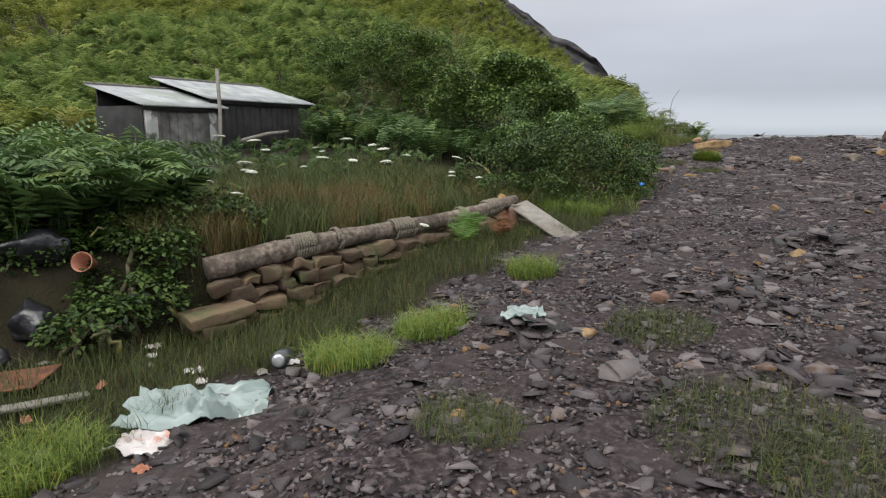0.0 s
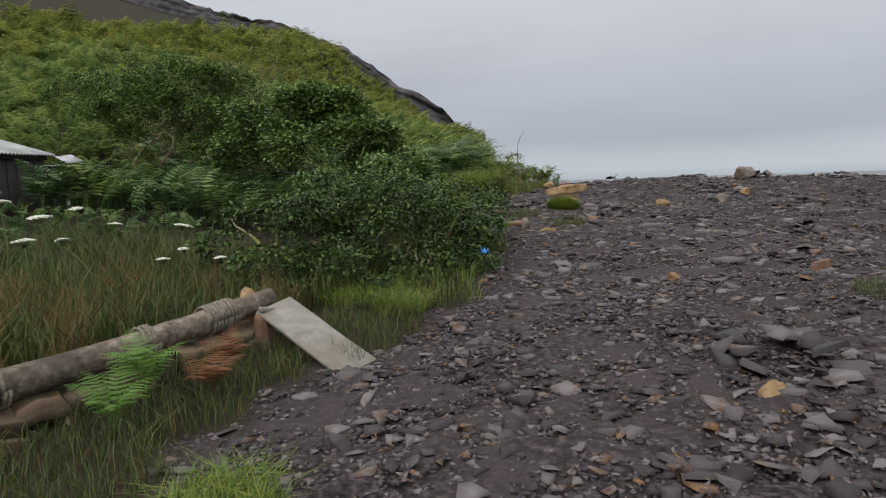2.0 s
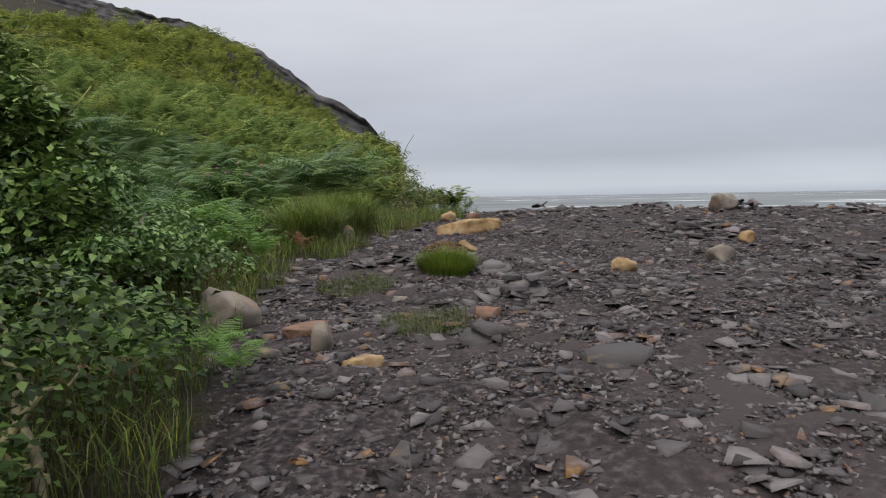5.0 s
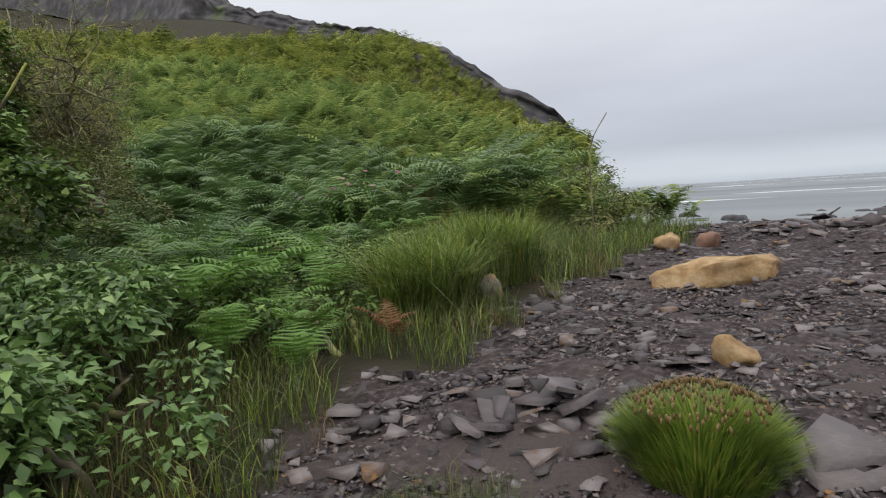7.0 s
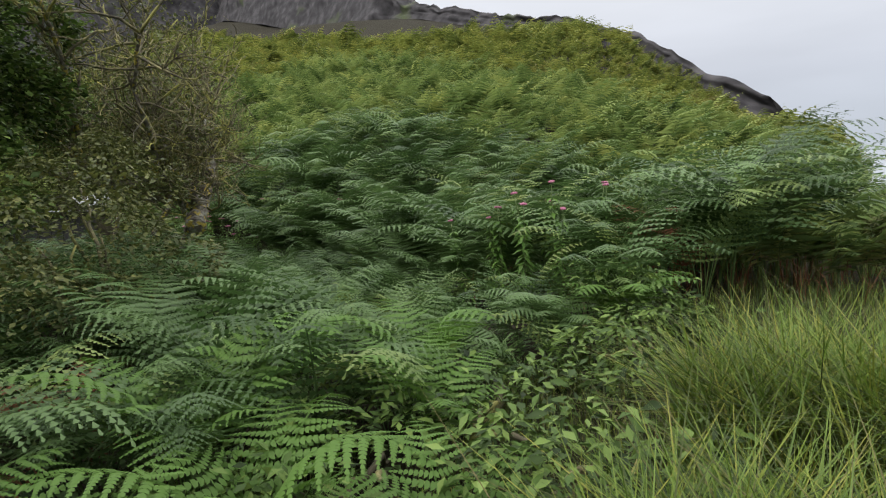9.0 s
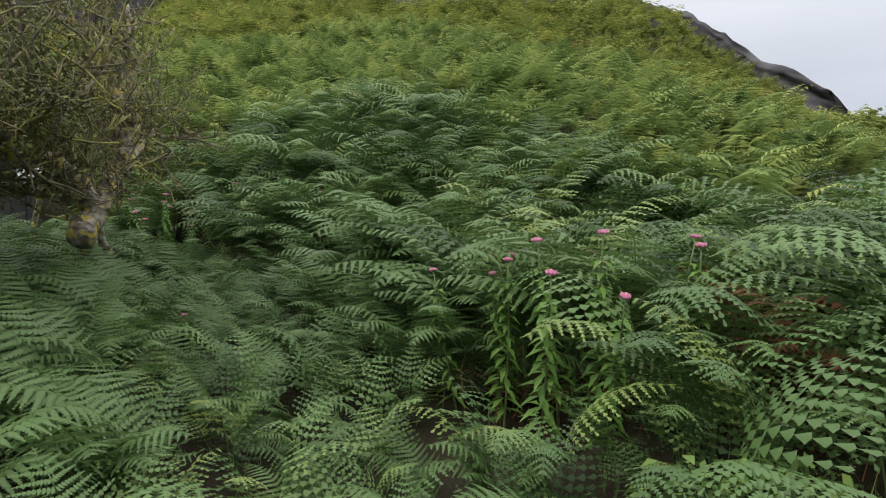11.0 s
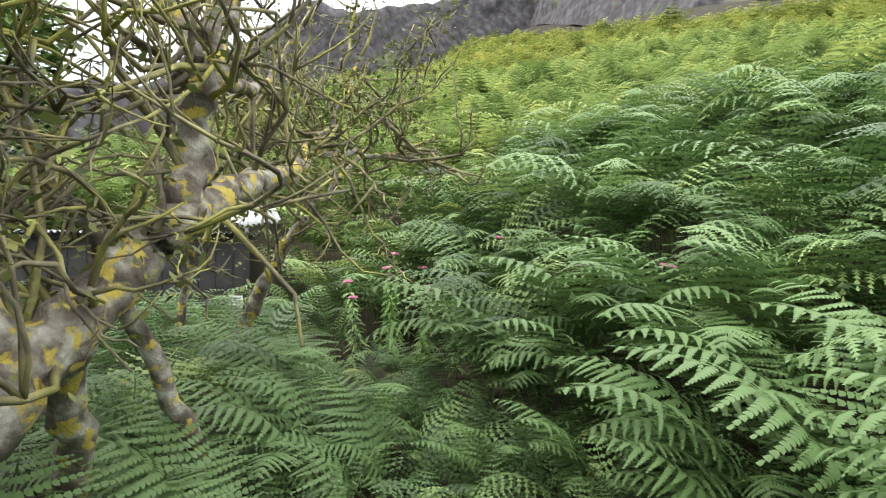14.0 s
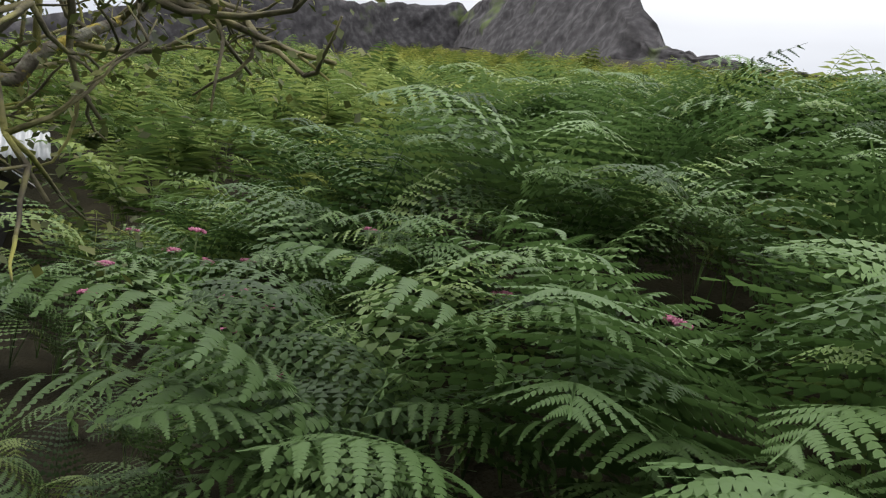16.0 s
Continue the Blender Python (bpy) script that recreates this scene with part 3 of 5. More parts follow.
def far_fern(seed, fronds=6):
    """A bracken plant as seen from far: narrow-toothed blades."""
    r = np.random.default_rng(seed)
    out = []
    for k in range(fronds):
        v, f = frond(r.uniform(0.9, 1.4), 6, 0, (r.uniform(5, 25), r.uniform(95, 130)), 0.33, seed * 9 + k, 5)
        out.append((v @ turns(facing(r, k, fronds, 1.2))[0].T, f))
    return merged(out)


def fern_plant(seed, fronds, pairs, teeth, n=10, spread=0.0):
    r = np.random.default_rng(seed)
    out = []
    for k in range(fronds):
        v, f = frond(r.uniform(0.95, 1.75), pairs, teeth, (r.uniform(2, 18), r.uniform(98, 140)), r.uniform(0.24, 0.3), seed * 7 + k, n)
        out.append((v @ turns(facing(r, k, fronds, spread))[0].T, f))
    return out


def blade(seed, lean=0.35):
    r = np.random.default_rng(seed)
    h, b = 1.0, r.uniform(0.5, 1.5) * lean
    w = 0.014
    pts = [(-w, 0, 0), (w, 0, 0), (-w * 0.8, 0.3 * b * 0.4, 0.5), (w * 0.8, 0.3 * b * 0.4, 0.5), (0, b, h * (1 - 0.25 * b))]
    return np.array(pts), np.array([(0, 1, 3), (0, 3, 2), (2, 3, 4)])


def leaf(long, wide, fold=0.25):
    pts = [(0, 0, 0), (long * 0.45, wide / 2, fold * wide), (long, 0, -0.1 * long), (long * 0.45, -wide / 2, fold * wide), (long * 0.5, 0, 0)]
    return np.array(pts), np.array([(0, 4, 1), (4, 2, 1), (0, 3, 4), (3, 2, 4)])


def small_leaf(long, wide):
    pts = [(0, 0, 0), (long * 0.5, wide / 2, 0.1 * wide), (long, 0, 0), (long * 0.5, -wide / 2, 0.1 * wide)]
    return np.array(pts), np.array([(0, 2, 1), (0, 3, 2)])


DOWNHILL = math.atan2(-0.77, 0.64)


def lush(x, y):
    """How tall the bracken stands, in mounds and hollows."""
    return 1 + 0.22 * ripple(x, y, 1.5, 31) + 0.16 * ripple(x, y, 0.7, 33)


def scatter(n, x0, x1, y0, y1, keep):
    """n random spots of the plan that pass keep(x, y), laid on the ground."""
    xs, ys = rng.uniform(x0, x1, n), rng.uniform(y0, y1, n)
    ok = keep(xs, ys)
    xs, ys = xs[ok], ys[ok]
    return np.stack([xs, ys, land(xs, ys)], -1)


TRACK = np.array([(-0.2, 0), (-0.4, 1.8), (-0.85, 3.7), (-0.95, 5.6), (-0.85, 10.4), (-1.6, 13.0), (-2.1, 14.7), (-3.4, 16.3), (-4.4, 17.2), (-6.4, 19.8), (-8.3, 20.8), (-9.9, 21.4), (-11.7, 21.9), (-13.2, 22.7)])


def off_track(x, y):
    """Distance from the trodden way."""
    p = np.stack([x, y], -1)
    best = np.full(len(x), 1e9)
    for a, b in zip(TRACK[:-1], TRACK[1:]):
        d = b - a
        t = np.clip(((p - a) @ d) / (d @ d), 0, 1)
        best = np.minimum(best, np.linalg.norm(p - a - t[:, None] * d, axis=1))
    return best


def crest(x, y):
    return y < np.interp(x, CREST_X, CREST_Y) - 0.5


def hillside(x, y):
    """True where bracken covers the slope."""
    de = -(x + 2.5) * 0.93 - (y - 22) * 0.366
    steep = -6.95 - 0.205 * x + 0.245 * y
    return crest(x, y) & (de > -0.5) & (steep > land(x, y) - 1.2) & (y > 23.2 - 0.25 * (x + 8))


def fern_near(x, y):
    """True where bracken stands about the end of the way."""
    d = off_track(x, y)
    flat = (x < -6.3) & (x > -20) & (y > 14.8) & (y < 29)
    shed = (x < -18.9) & (y < 22.3)
    grassy = (x > -6.6) & (y > 16.4) & (y < 22.4)
    hollow = ((np.abs(x + 14.4) < 0.4) & (np.abs(y - 24.3) < 0.3)) | (np.hypot(x + 17.7, y - 23.3) < 0.95) | (np.hypot(x + 11.1, y - 21.2) < 0.35) | (np.hypot(x + 8.3, y - 22.0) < 0.75) | (np.hypot(x + 14.7, y - 23.4) < 0.3)
    return flat & (d > 0.0) & ~shed & ~grassy & ~hollow


def stature(x, y):
    """How tall bracken stands about the end of the way: low where it is trodden and below the path, tall on the bank."""
    d = off_track(x, y)
    below = y < np.interp(-x, -TRACK[:, 0], TRACK[:, 1])
    size = lush(x, y) * np.interp(d, (0.0, 0.6, 0.8, 1.1, 1.7, 2.6), (0.42, 0.48, 0.58, 0.78, 1.08, 1.22))
    size = np.where(below, np.minimum(size * 0.95, 0.8), size)
    lane = (x < -13.2) & (x > -18.4) & (np.abs(y - 22.85 - 0.03 * (x + 13.2)) < 0.35 + 0.15 * (-13.2 - x))
    return np.where(lane, np.minimum(size, 0.5), size)


# bracken plants beside the way, one by one
spots = scatter(6500, -20, -4, 14.8, 29, fern_near)
keep, grid = [], {}
for s in spots:
    key = (int(s[0] // 0.5), int(s[1] // 0.5))
    if key not in grid:
        grid[key] = 1
        keep.append(s)
near_ferns = np.array(keep)
order = np.argsort(off_track(near_ferns[:, 0], near_ferns[:, 1]) + np.where(near_ferns[:, 0] > -8, 1.5, 0))
near_ferns = near_ferns[order]
COUNT_FERNS = 150
masters = []
for k in range(4):
    masters.append([tri_mesh("frond", v, f, FERN) for v, f in fern_plant(40 + k, 6, 15, 10, 9, 1.0)])
for k, s in enumerate(near_ferns[:COUNT_FERNS]):
    size = rng.uniform(0.9, 1.1) * float(stature(s[None, 0], s[None, 1])[0])
    ob = thing("bracken_fern", *s, "green bracken fern with arching toothed fronds", "fern", "bracken beside the way")
    ob.matrix_basis = pose(s[0], s[1], s[2] - 0.03, rng.uniform(-8, 8), rng.uniform(-8, 8), math.degrees(DOWNHILL) + rng.normal(0, 40)) @ Matrix.Scale(size, 4)
    for me in masters[k % 4]:
        part("frond", me, ob)
rest = near_ferns[COUNT_FERNS:]
templates = [merged(fern_plant(60 + k, 5, 14, 6, 7, 1.0)) for k in range(5)]
v, f = stamp(templates, rest, DOWNHILL + rng.normal(0, 0.6, len(rest)), rng.uniform(0.9, 1.1, len(rest)) * stature(rest[:, 0], rest[:, 1]), rng.normal(0, 0.12, len(rest)), rng.normal(0, 0.12, len(rest)))
tagged(new("bracken_thicket", tri_mesh("bracken_thicket", v, f, FERN)), "dense thicket of green bracken fronds", "bracken", kind="stuff")

# low young bracken that fills the ground beside the way
spots = scatter(4200, -20, -6.2, 16.5, 25.5, lambda x, y: fern_near(x, y) & (off_track(x, y) < 2.0))
grid, keep = {}, []
for s in spots:
    key = (int(s[0] // 0.3), int(s[1] // 0.3))
    if key not in grid:
        grid[key] = 1
        keep.append(s)
low = np.array(keep)
templates = [merged(fern_plant(140 + k, 4, 10, 4, 5, 1.5)) for k in range(4)]
v, f = stamp(templates, low, rng.uniform(0, 6.3, len(low)), rng.uniform(0.3, 0.55, len(low)), rng.normal(0, 0.2, len(low)), rng.normal(0, 0.2, len(low)))
tagged(new("bracken_undergrowth", tri_mesh("bracken_undergrowth", v, f, FERN)), "low dark green bracken filling the ground", "bracken", kind="stuff")

# bracken over the slope: middle distance, then far
mid = np.concatenate([scatter(16000, -34, -3, 22, 40, lambda x, y: hillside(x, y) & ~fern_near(x, y) & (off_track(x, y) > 0.8)),
                      scatter(3600, -36, -19.9, 14, 31, lambda x, y: ~hillside(x, y) & ~((x > -23.3) & (y < 22.6) & (y > 17.0)))])
grid, keep = {}, []
for s in mid:
    key = (int(s[0] // 0.5), int(s[1] // 0.5))
    if key not in grid:
        grid[key] = 1
        keep.append(s)
mid = np.array(keep)
templates = [merged(fern_plant(80 + k, 5, 11, 0, 6, 1.1)) for k in range(6)]
mound = ripple(mid[:, 0], mid[:, 1], 0.75, 41) + 0.5 * ripple(mid[:, 0], mid[:, 1], 0.33, 43)
mid, mound = mid[mound > -0.5], mound[mound > -0.5]
size = rng.uniform(0.85, 1.1, len(mid)) * (0.95 + 0.42 * mound) * np.interp(-(mid[:, 0] + 2.5) * 0.93 - (mid[:, 1] - 22) * 0.366, (0, 1.0, 4.0), (0.6, 0.72, 1.0))
mid, grow = withdrawn(mid)
v, f = stamp(templates, mid, DOWNHILL + rng.normal(0, 0.7, len(mid)), size * grow ** 0.8, rng.normal(0, 0.15, len(mid)), rng.normal(0, 0.15, len(mid)))
tagged(new("bracken_slope", tri_mesh("bracken_slope", v, f, FERN_MID)), "bracken covering the lower hillside", "bracken", kind="stuff")

far = np.concatenate([scatter(10500, -62, -2, 30, 62, lambda x, y: hillside(x, y) & ((y > 39.5) | (x < -33))),
                      scatter(5200, -95, -60, 5, 66, lambda x, y: hillside(x, y) & (x > np.interp(y, (-20, 15, 28, 40, 50, 62, 74), (-78, -82, -85, -88, -94, -95, -97)) + 1.5)),
                      scatter(4200, -60, -19, 2, 40, lambda x, y: crest(x, y) & ((y < 23.2 - 0.25 * (x + 8)) | (x < -33)) & ((x < -36) | (y < 14)))])
templates = [far_fern(90 + k, 4) for k in range(6)]
mound = ripple(far[:, 0], far[:, 1], 0.8, 45) + 0.5 * ripple(far[:, 0], far[:, 1], 0.37, 47)
far, mound = far[mound > -0.5], mound[mound > -0.5]
reach = np.hypot(far[:, 0], far[:, 1])
size = rng.uniform(0.9, 1.2, len(far)) * (1 + 0.01 * np.clip(reach - 40, 0, 60)) * (1.0 + 0.45 * mound) * np.where((far[:, 0] > -24) & (far[:, 1] > 44), 0.65, 1)
far, grow = withdrawn(far)
v, f = stamp(templates, far, DOWNHILL + rng.normal(0, 0.8, len(far)), size * grow ** 0.8, rng.normal(0, 0.2, len(far)), rng.normal(0, 0.2, len(far)))
tagged(new("bracken_hillside", tri_mesh("bracken_hillside", v, f, FERN_FAR)), "yellow-green bracken high on the hillside", "bracken", kind="stuff")

# bracken between the shed and the log, seen from the start
benchy = scatter(2600, -19, -5.2, 2.0, 17, lambda x, y: (turf(x, y) > 0.9) & ((x < -7.2 - 0.25 * (9 - y) * (y < 9)) | (y > 12.5)) & ((y < 14.5) | (x < -9)) & ~((x < -11.6) & (y > 6.8) & (y < 14.5) & (x > -15.5)))
grid, keep = {}, []
for s in benchy:
    key = (int(s[0] // 0.5), int(s[1] // 0.5))
    if key not in grid:
        grid[key] = 1
        keep.append(s)
benchy = np.array(keep)
left = scatter(160, -8.2, -5.9, 2.6, 5.8, lambda x, y: x < -5.9 - 0.2 * (y - 2.5))
benchy = np.concatenate([benchy, left])
templates = [merged(fern_plant(120 + k, 5, 11, 0, 6, 1.2)) for k in range(4)]
size = rng.uniform(0.7, 1.0, len(benchy)) * np.where(benchy[:, 1] < 4.8, 0.95, np.where((benchy[:, 0] < -6.5) & (benchy[:, 1] < 12.5), 0.36, 0.9))
v, f = stamp(templates, benchy, DOWNHILL + rng.normal(0, 0.8, len(benchy)), size, rng.normal(0, 0.12, len(benchy)), rng.normal(0, 0.12, len(benchy)))
tagged(new("bracken_bank", tri_mesh("bracken_bank", v, f, FERN)), "dark green bracken on the bank below the shed", "bracken", kind="stuff")


# ---------------------------------------------------------------- grass
def grass(name, spots, mat, label, tall, lean=0.5, widen=1.0):
    templates = [blade(k, lean) for k in range(6)]
    n = len(spots)
    s = rng.uniform(*tall, n)
    size = np.stack([s * widen * 0.5 + 0.07, s, s], -1)
    v, f = stamp(templates, spots, rng.uniform(0, 6.3, n), size, rng.normal(0, 0.15, n), rng.normal(0, 0.15, n))
    return tagged(new(name, tri_mesh(name, v, f, mat)), label, "grass", kind="stuff")


def clumpy(x, y, size, level, seed):
    return ripple(x, y, size, seed) + 0.5 * ripple(x, y, size * 0.4, seed + 3) > level


edge_x = lambda y: np.interp(y, EDGE_Y, EDGE_X)
front = scatter(60000, -7.5, -2.2, 0.5, 9.0, lambda x, y: (turf(x, y) > 0.55) & (-(x + 4.91) * 0.954 + (y - 3.93) * 0.30 < -0.14))
grass("grass", front, GRASS, "mixed rough grass below the old log wall", (0.07, 0.24))
bench_g = scatter(44000, -10, -3.4, 3.6, 10.5, lambda x, y: (turf(x, y) > 0.6) & (-(x + 4.91) * 0.954 + (y - 3.93) * 0.30 > 0.1) & (x > -8.4))
grass("grass", bench_g, GRASS, "long meadow grass on the bank behind the log", (0.18, 0.5), 0.5)
dry = scatter(26000, -8, -3.6, 3.6, 8.6, lambda x, y: (-(x + 4.91) * 0.954 + (y - 3.93) * 0.30 > 0.1) & (-(x + 4.91) * 0.954 + (y - 3.93) * 0.30 < 2.2) & clumpy(x, y, 0.8, -0.1, 5))
grass("grass", dry, GRASS_DRY, "reddish seeding grass behind the log", (0.25, 0.5), 0.4, 0.7)
verge = scatter(60000, -9, -2.0, 9, 24, lambda x, y: (turf(x, y) > 0.5) & (x > edge_x(y) - np.where(y > 16, 3.4, 2.2)) & clumpy(x, y, 0.7, -0.6, 2) & ((off_track(x, y) > 0.3) | (y > 17.2)))
grass("grass", verge[::3] + (0.02, 0.01, 0), GRASS_GREEN, "fresh green blades along the edge of the slate", (0.1, 0.36))
grass("grass", verge, GRASS, "rough green grass along the edge of the slate", (0.1, 0.34))
dead = scatter(9000, -6.0, -2.9, 14.6, 21.5, lambda x, y: (turf(x, y) > 0.3) & clumpy(x, y, 0.6, 0.0, 9) & (off_track(x, y) > 0.3))
grass("grass", dead, GRASS_DRY, "yellowed dry grass by the slate edge", (0.05, 0.22), 0.8)
for cx, cy, r, n in ((-4.65, 18.5, 0.42, 2200), (-5.05, 19.95, 0.45, 2200), (-4.4, 19.7, 0.35, 1100)):
    a, d = rng.uniform(0, 6.3, n), r * np.sqrt(rng.uniform(0, 1, n))
    xs, ys = cx + d * np.cos(a), cy + d * np.sin(a)
    grass("grass", np.stack([xs, ys, land(xs, ys)], -1), GRASS_GREEN, "tall lush arching grass beside the slate", (0.4, 0.85), 0.55, 0.8)
    grass("grass", np.stack([xs, ys, land(xs, ys)], -1)[::3] + (0.1, -0.05, 0), GRASS, "yellowing blades among the tall grass", (0.35, 0.9), 0.9, 0.6)
tufts = [(-2.91, 3.35, 0.33), (-2.7, 4.15, 0.3), (-2.45, 5.75, 0.25), (-3.8, 1.55, 0.4), (-4.1, 1.2, 0.35), (-3.3, 9.1, 0.4), (-2.85, 8.9, 0.3)]
for cx, cy, r in tufts:
    n = int(4000 * r)
    a, d = rng.uniform(0, 6.3, n), r * np.sqrt(rng.uniform(0, 1, n))
    xs, ys = cx + d * np.cos(a), cy + d * np.sin(a)
    grass("grass_tuft", np.stack([xs, ys, land(xs, ys)], -1), GRASS_GREEN, "bright green tuft of soft grass on shale", (0.1, 0.24), 0.9)
for cx, cy, r in ((-0.25, 3.35, 0.55), (0.25, 3.0, 0.5), (-1.0, 4.65, 0.4), (-1.6, 2.7, 0.3), (-1.9, 14.3, 0.35), (-2.9, 15.6, 0.4), (1.3, 9.8, 0.3)):
    n = int(2600 * r)
    a, d = rng.uniform(0, 6.3, n), r * np.sqrt(rng.uniform(0, 1, n))
    xs, ys = cx + d * np.cos(a), cy + d * np.sin(a)
    grass("grass_tuft", np.stack([xs, ys, land(xs, ys)], -1), GRASS, "thin yellow-green grass growing through shale", (0.05, 0.16), 0.9)

# the cushion of stiff grass on the slate
n = 2600
a, d = rng.uniform(0, 6.3, n), 0.3 * np.sqrt(rng.uniform(0, 1, n))
cushion = np.stack([-2.15 + d * np.cos(a), 16.46 + d * np.sin(a), np.zeros(n)], -1)
cushion[:, 2] = land(cushion[:, 0], cushion[:, 1])
s = rng.uniform(0.24, 0.36, n) * (1 - 0.5 * (d / 0.3) ** 2)
v, f = stamp([blade(k, 0.25) for k in range(5)], cushion, a - np.pi / 2, np.stack([np.full(n, 0.28), s, s], -1), -0.9 * (d / 0.3) * 0.6, None)
tussock = thing("grass_tussock", 0, 0, 0, "rounded green tussock of stiff grass on slate", "tussock")
tagged(part("blade", tri_mesh("blade", v, f, GRASS_GREEN), tussock), kind="stuff")
n = 260
a, d = rng.uniform(0, 6.3, n), 0.27 * np.sqrt(rng.uniform(0, 1, n))
tops = np.stack([-2.15 + d * np.cos(a), 16.46 + d * np.sin(a), land(-2.15, 16.46) + 0.31 - 1.3 * d * d], -1)
v, f = stamp([boulder(0.014, 0.014, 0.03, seed=2, level=1)], tops, a, np.ones(n))
tagged(part("seed_head", tri_mesh("seed_head", v, f, GRASS_DRY), tussock, "straw-coloured seed heads"), kind="stuff")


# ---------------------------------------------------------------- bushes and the thorn tree
def crown(centres, n, templates, mat, flat=0.6):
    """Leaves over the lobes of a lumpy crown, about the centres (x, y, z, radius, height)."""
    places, leans = [], []
    w = np.array([c[3] ** 2 for c in centres])
    for c, k in zip(centres, (n * w / w.sum()).astype(int)):
        lobes = int(6 + 6 * c[3])
        d = rng.normal(size=(lobes, 3))
        d[:, 2] = np.where(d[:, 2] < -0.3, -d[:, 2], d[:, 2])
        d /= np.linalg.norm(d, axis=1)[:, None]
        size = rng.uniform(0.24, 0.42, lobes) * c[3] ** 0.7
        hub = np.array(c[:3]) + d * (c[3], c[3], c[4]) * rng.uniform(0.65, 1.1, lobes)[:, None]
        pick = rng.integers(lobes, size=k)
        o = rng.normal(size=(k, 3)) + 0.7 * d[pick] + (0, 0, 0.35)
        o /= np.linalg.norm(o, axis=1)[:, None]
        far_ = size[pick] * np.where(rng.uniform(0, 1, k) < 0.15, rng.uniform(1.0, 1.45, k), rng.uniform(0.7, 1.05, k))
        places.append(hub[pick] + o * far_[:, None] * (1, 1, 0.85))
        leans.append(np.arctan2(o[:, 1], o[:, 0]))
    places, yaw = np.concatenate(places), np.concatenate(leans)
    floor = land(places[:, 0], places[:, 1]) + 0.03
    places[:, 2] = np.maximum(places[:, 2], floor + rng.uniform(0, 0.2, len(places)))
    k = len(places)
    return stamp(templates, places, yaw + rng.normal(0, 0.6, k), rng.uniform(0.6, 1.25, k), rng.normal(0, 0.4, k), rng.normal(0.15, 0.4, k))


def bush(name, centres, n, templates, mat, label, category="bush"):
    x, y = centres[0][0], centres[0][1]
    ob = thing(name, 0, 0, 0, label, category)
    v, f = crown(centres, n, templates, mat)
    part("foliage", tri_mesh("foliage", v, f, mat), ob)
    limbs = []
    for c in centres:
        for _ in range(5):
            bx, by = c[0] + rng.normal(0, 0.15), c[1] + rng.normal(0, 0.15)
            e = np.array(c[:3]) + rng.normal(0, 0.4, 3) * (c[3], c[3], c[4])
            e[2] = max(e[2], height(e[0], e[1]) + 0.2)
            line = bent([(bx, by, height(bx, by) - 0.05), ((bx + e[0]) / 2, (by + e[1]) / 2, (height(bx, by) + e[2]) / 2 + 0.1), e], 4, 0.02)
            limbs.append(tube(line, np.linspace(0.03, 0.008, len(line)), 5))
    tagged(part("branch", tri_mesh("branch", *merged(limbs), TWIG), ob), kind="stuff")
    return ob


bush("willow_bush", [(-6.6, 14.6, 2.0, 1.35, 1.05), (-5.4, 13.4, 1.5, 1.0, 0.8), (-7.8, 15.6, 2.05, 1.2, 1.1)], 44000, [small_leaf(0.1, 0.05), small_leaf(0.085, 0.045)], LEAF_CROWN, "leafy dark green bush beside the bracken")
bush("bramble_bush", [(-3.3, 10.6, 0.75, 0.8, 0.5), (-4.4, 11.2, 0.9, 1.0, 0.65), (-3.1, 11.7, 0.8, 0.7, 0.45), (-4.6, 9.8, 0.75, 0.8, 0.45), (-3.6, 9.55, 0.35, 0.55, 0.4), (-3.05, 10.1, 0.3, 0.5, 0.35), (-2.75, 10.8, 0.35, 0.5, 0.4), (-4.3, 9.2, 0.4, 0.5, 0.35)], 26000, [leaf(0.06, 0.04), small_leaf(0.05, 0.03)], LEAF, "low tangled bramble spilling over the slate")
bush("sallow_bush", [(-4.6, 13.9, 1.15, 0.75, 0.6), (-4.1, 13.2, 0.85, 0.55, 0.45), (-5.0, 12.8, 1.2, 0.8, 0.6)], 12000, [leaf(0.085, 0.045), leaf(0.07, 0.04)], LEAF_LIGHT, "bright green broad-leaved bush beside a boulder")
bush("sallow_bush", [(-5.9, 16.2, 1.15, 0.6, 0.35), (-6.3, 15.4, 1.2, 0.6, 0.45), (-4.6, 15.2, 0.95, 0.5, 0.3), (-5.2, 15.8, 1.05, 0.55, 0.35), (-5.1, 14.9, 1.05, 0.5, 0.35)], 8000, [leaf(0.085, 0.05), leaf(0.07, 0.04)], LEAF_LIGHT, "low broad-leaved shrub at the edge of the bracken")
bush("scrub_bush", [(-4.9, 24.4, 1.6, 0.7, 0.45), (-4.1, 23.4, 1.4, 0.55, 0.35)], 5200, [small_leaf(0.06, 0.035)], LEAF_OLIVE, "small olive-green scrub bush below the hill")
bush("scrub_bush", [(-8.2, 17.0, 1.35, 0.7, 0.5), (-9.3, 17.2, 1.7, 0.9, 0.7)], 6500, [small_leaf(0.05, 0.03)], LEAF_OLIVE, "thin olive scrub around the old thorn tree")

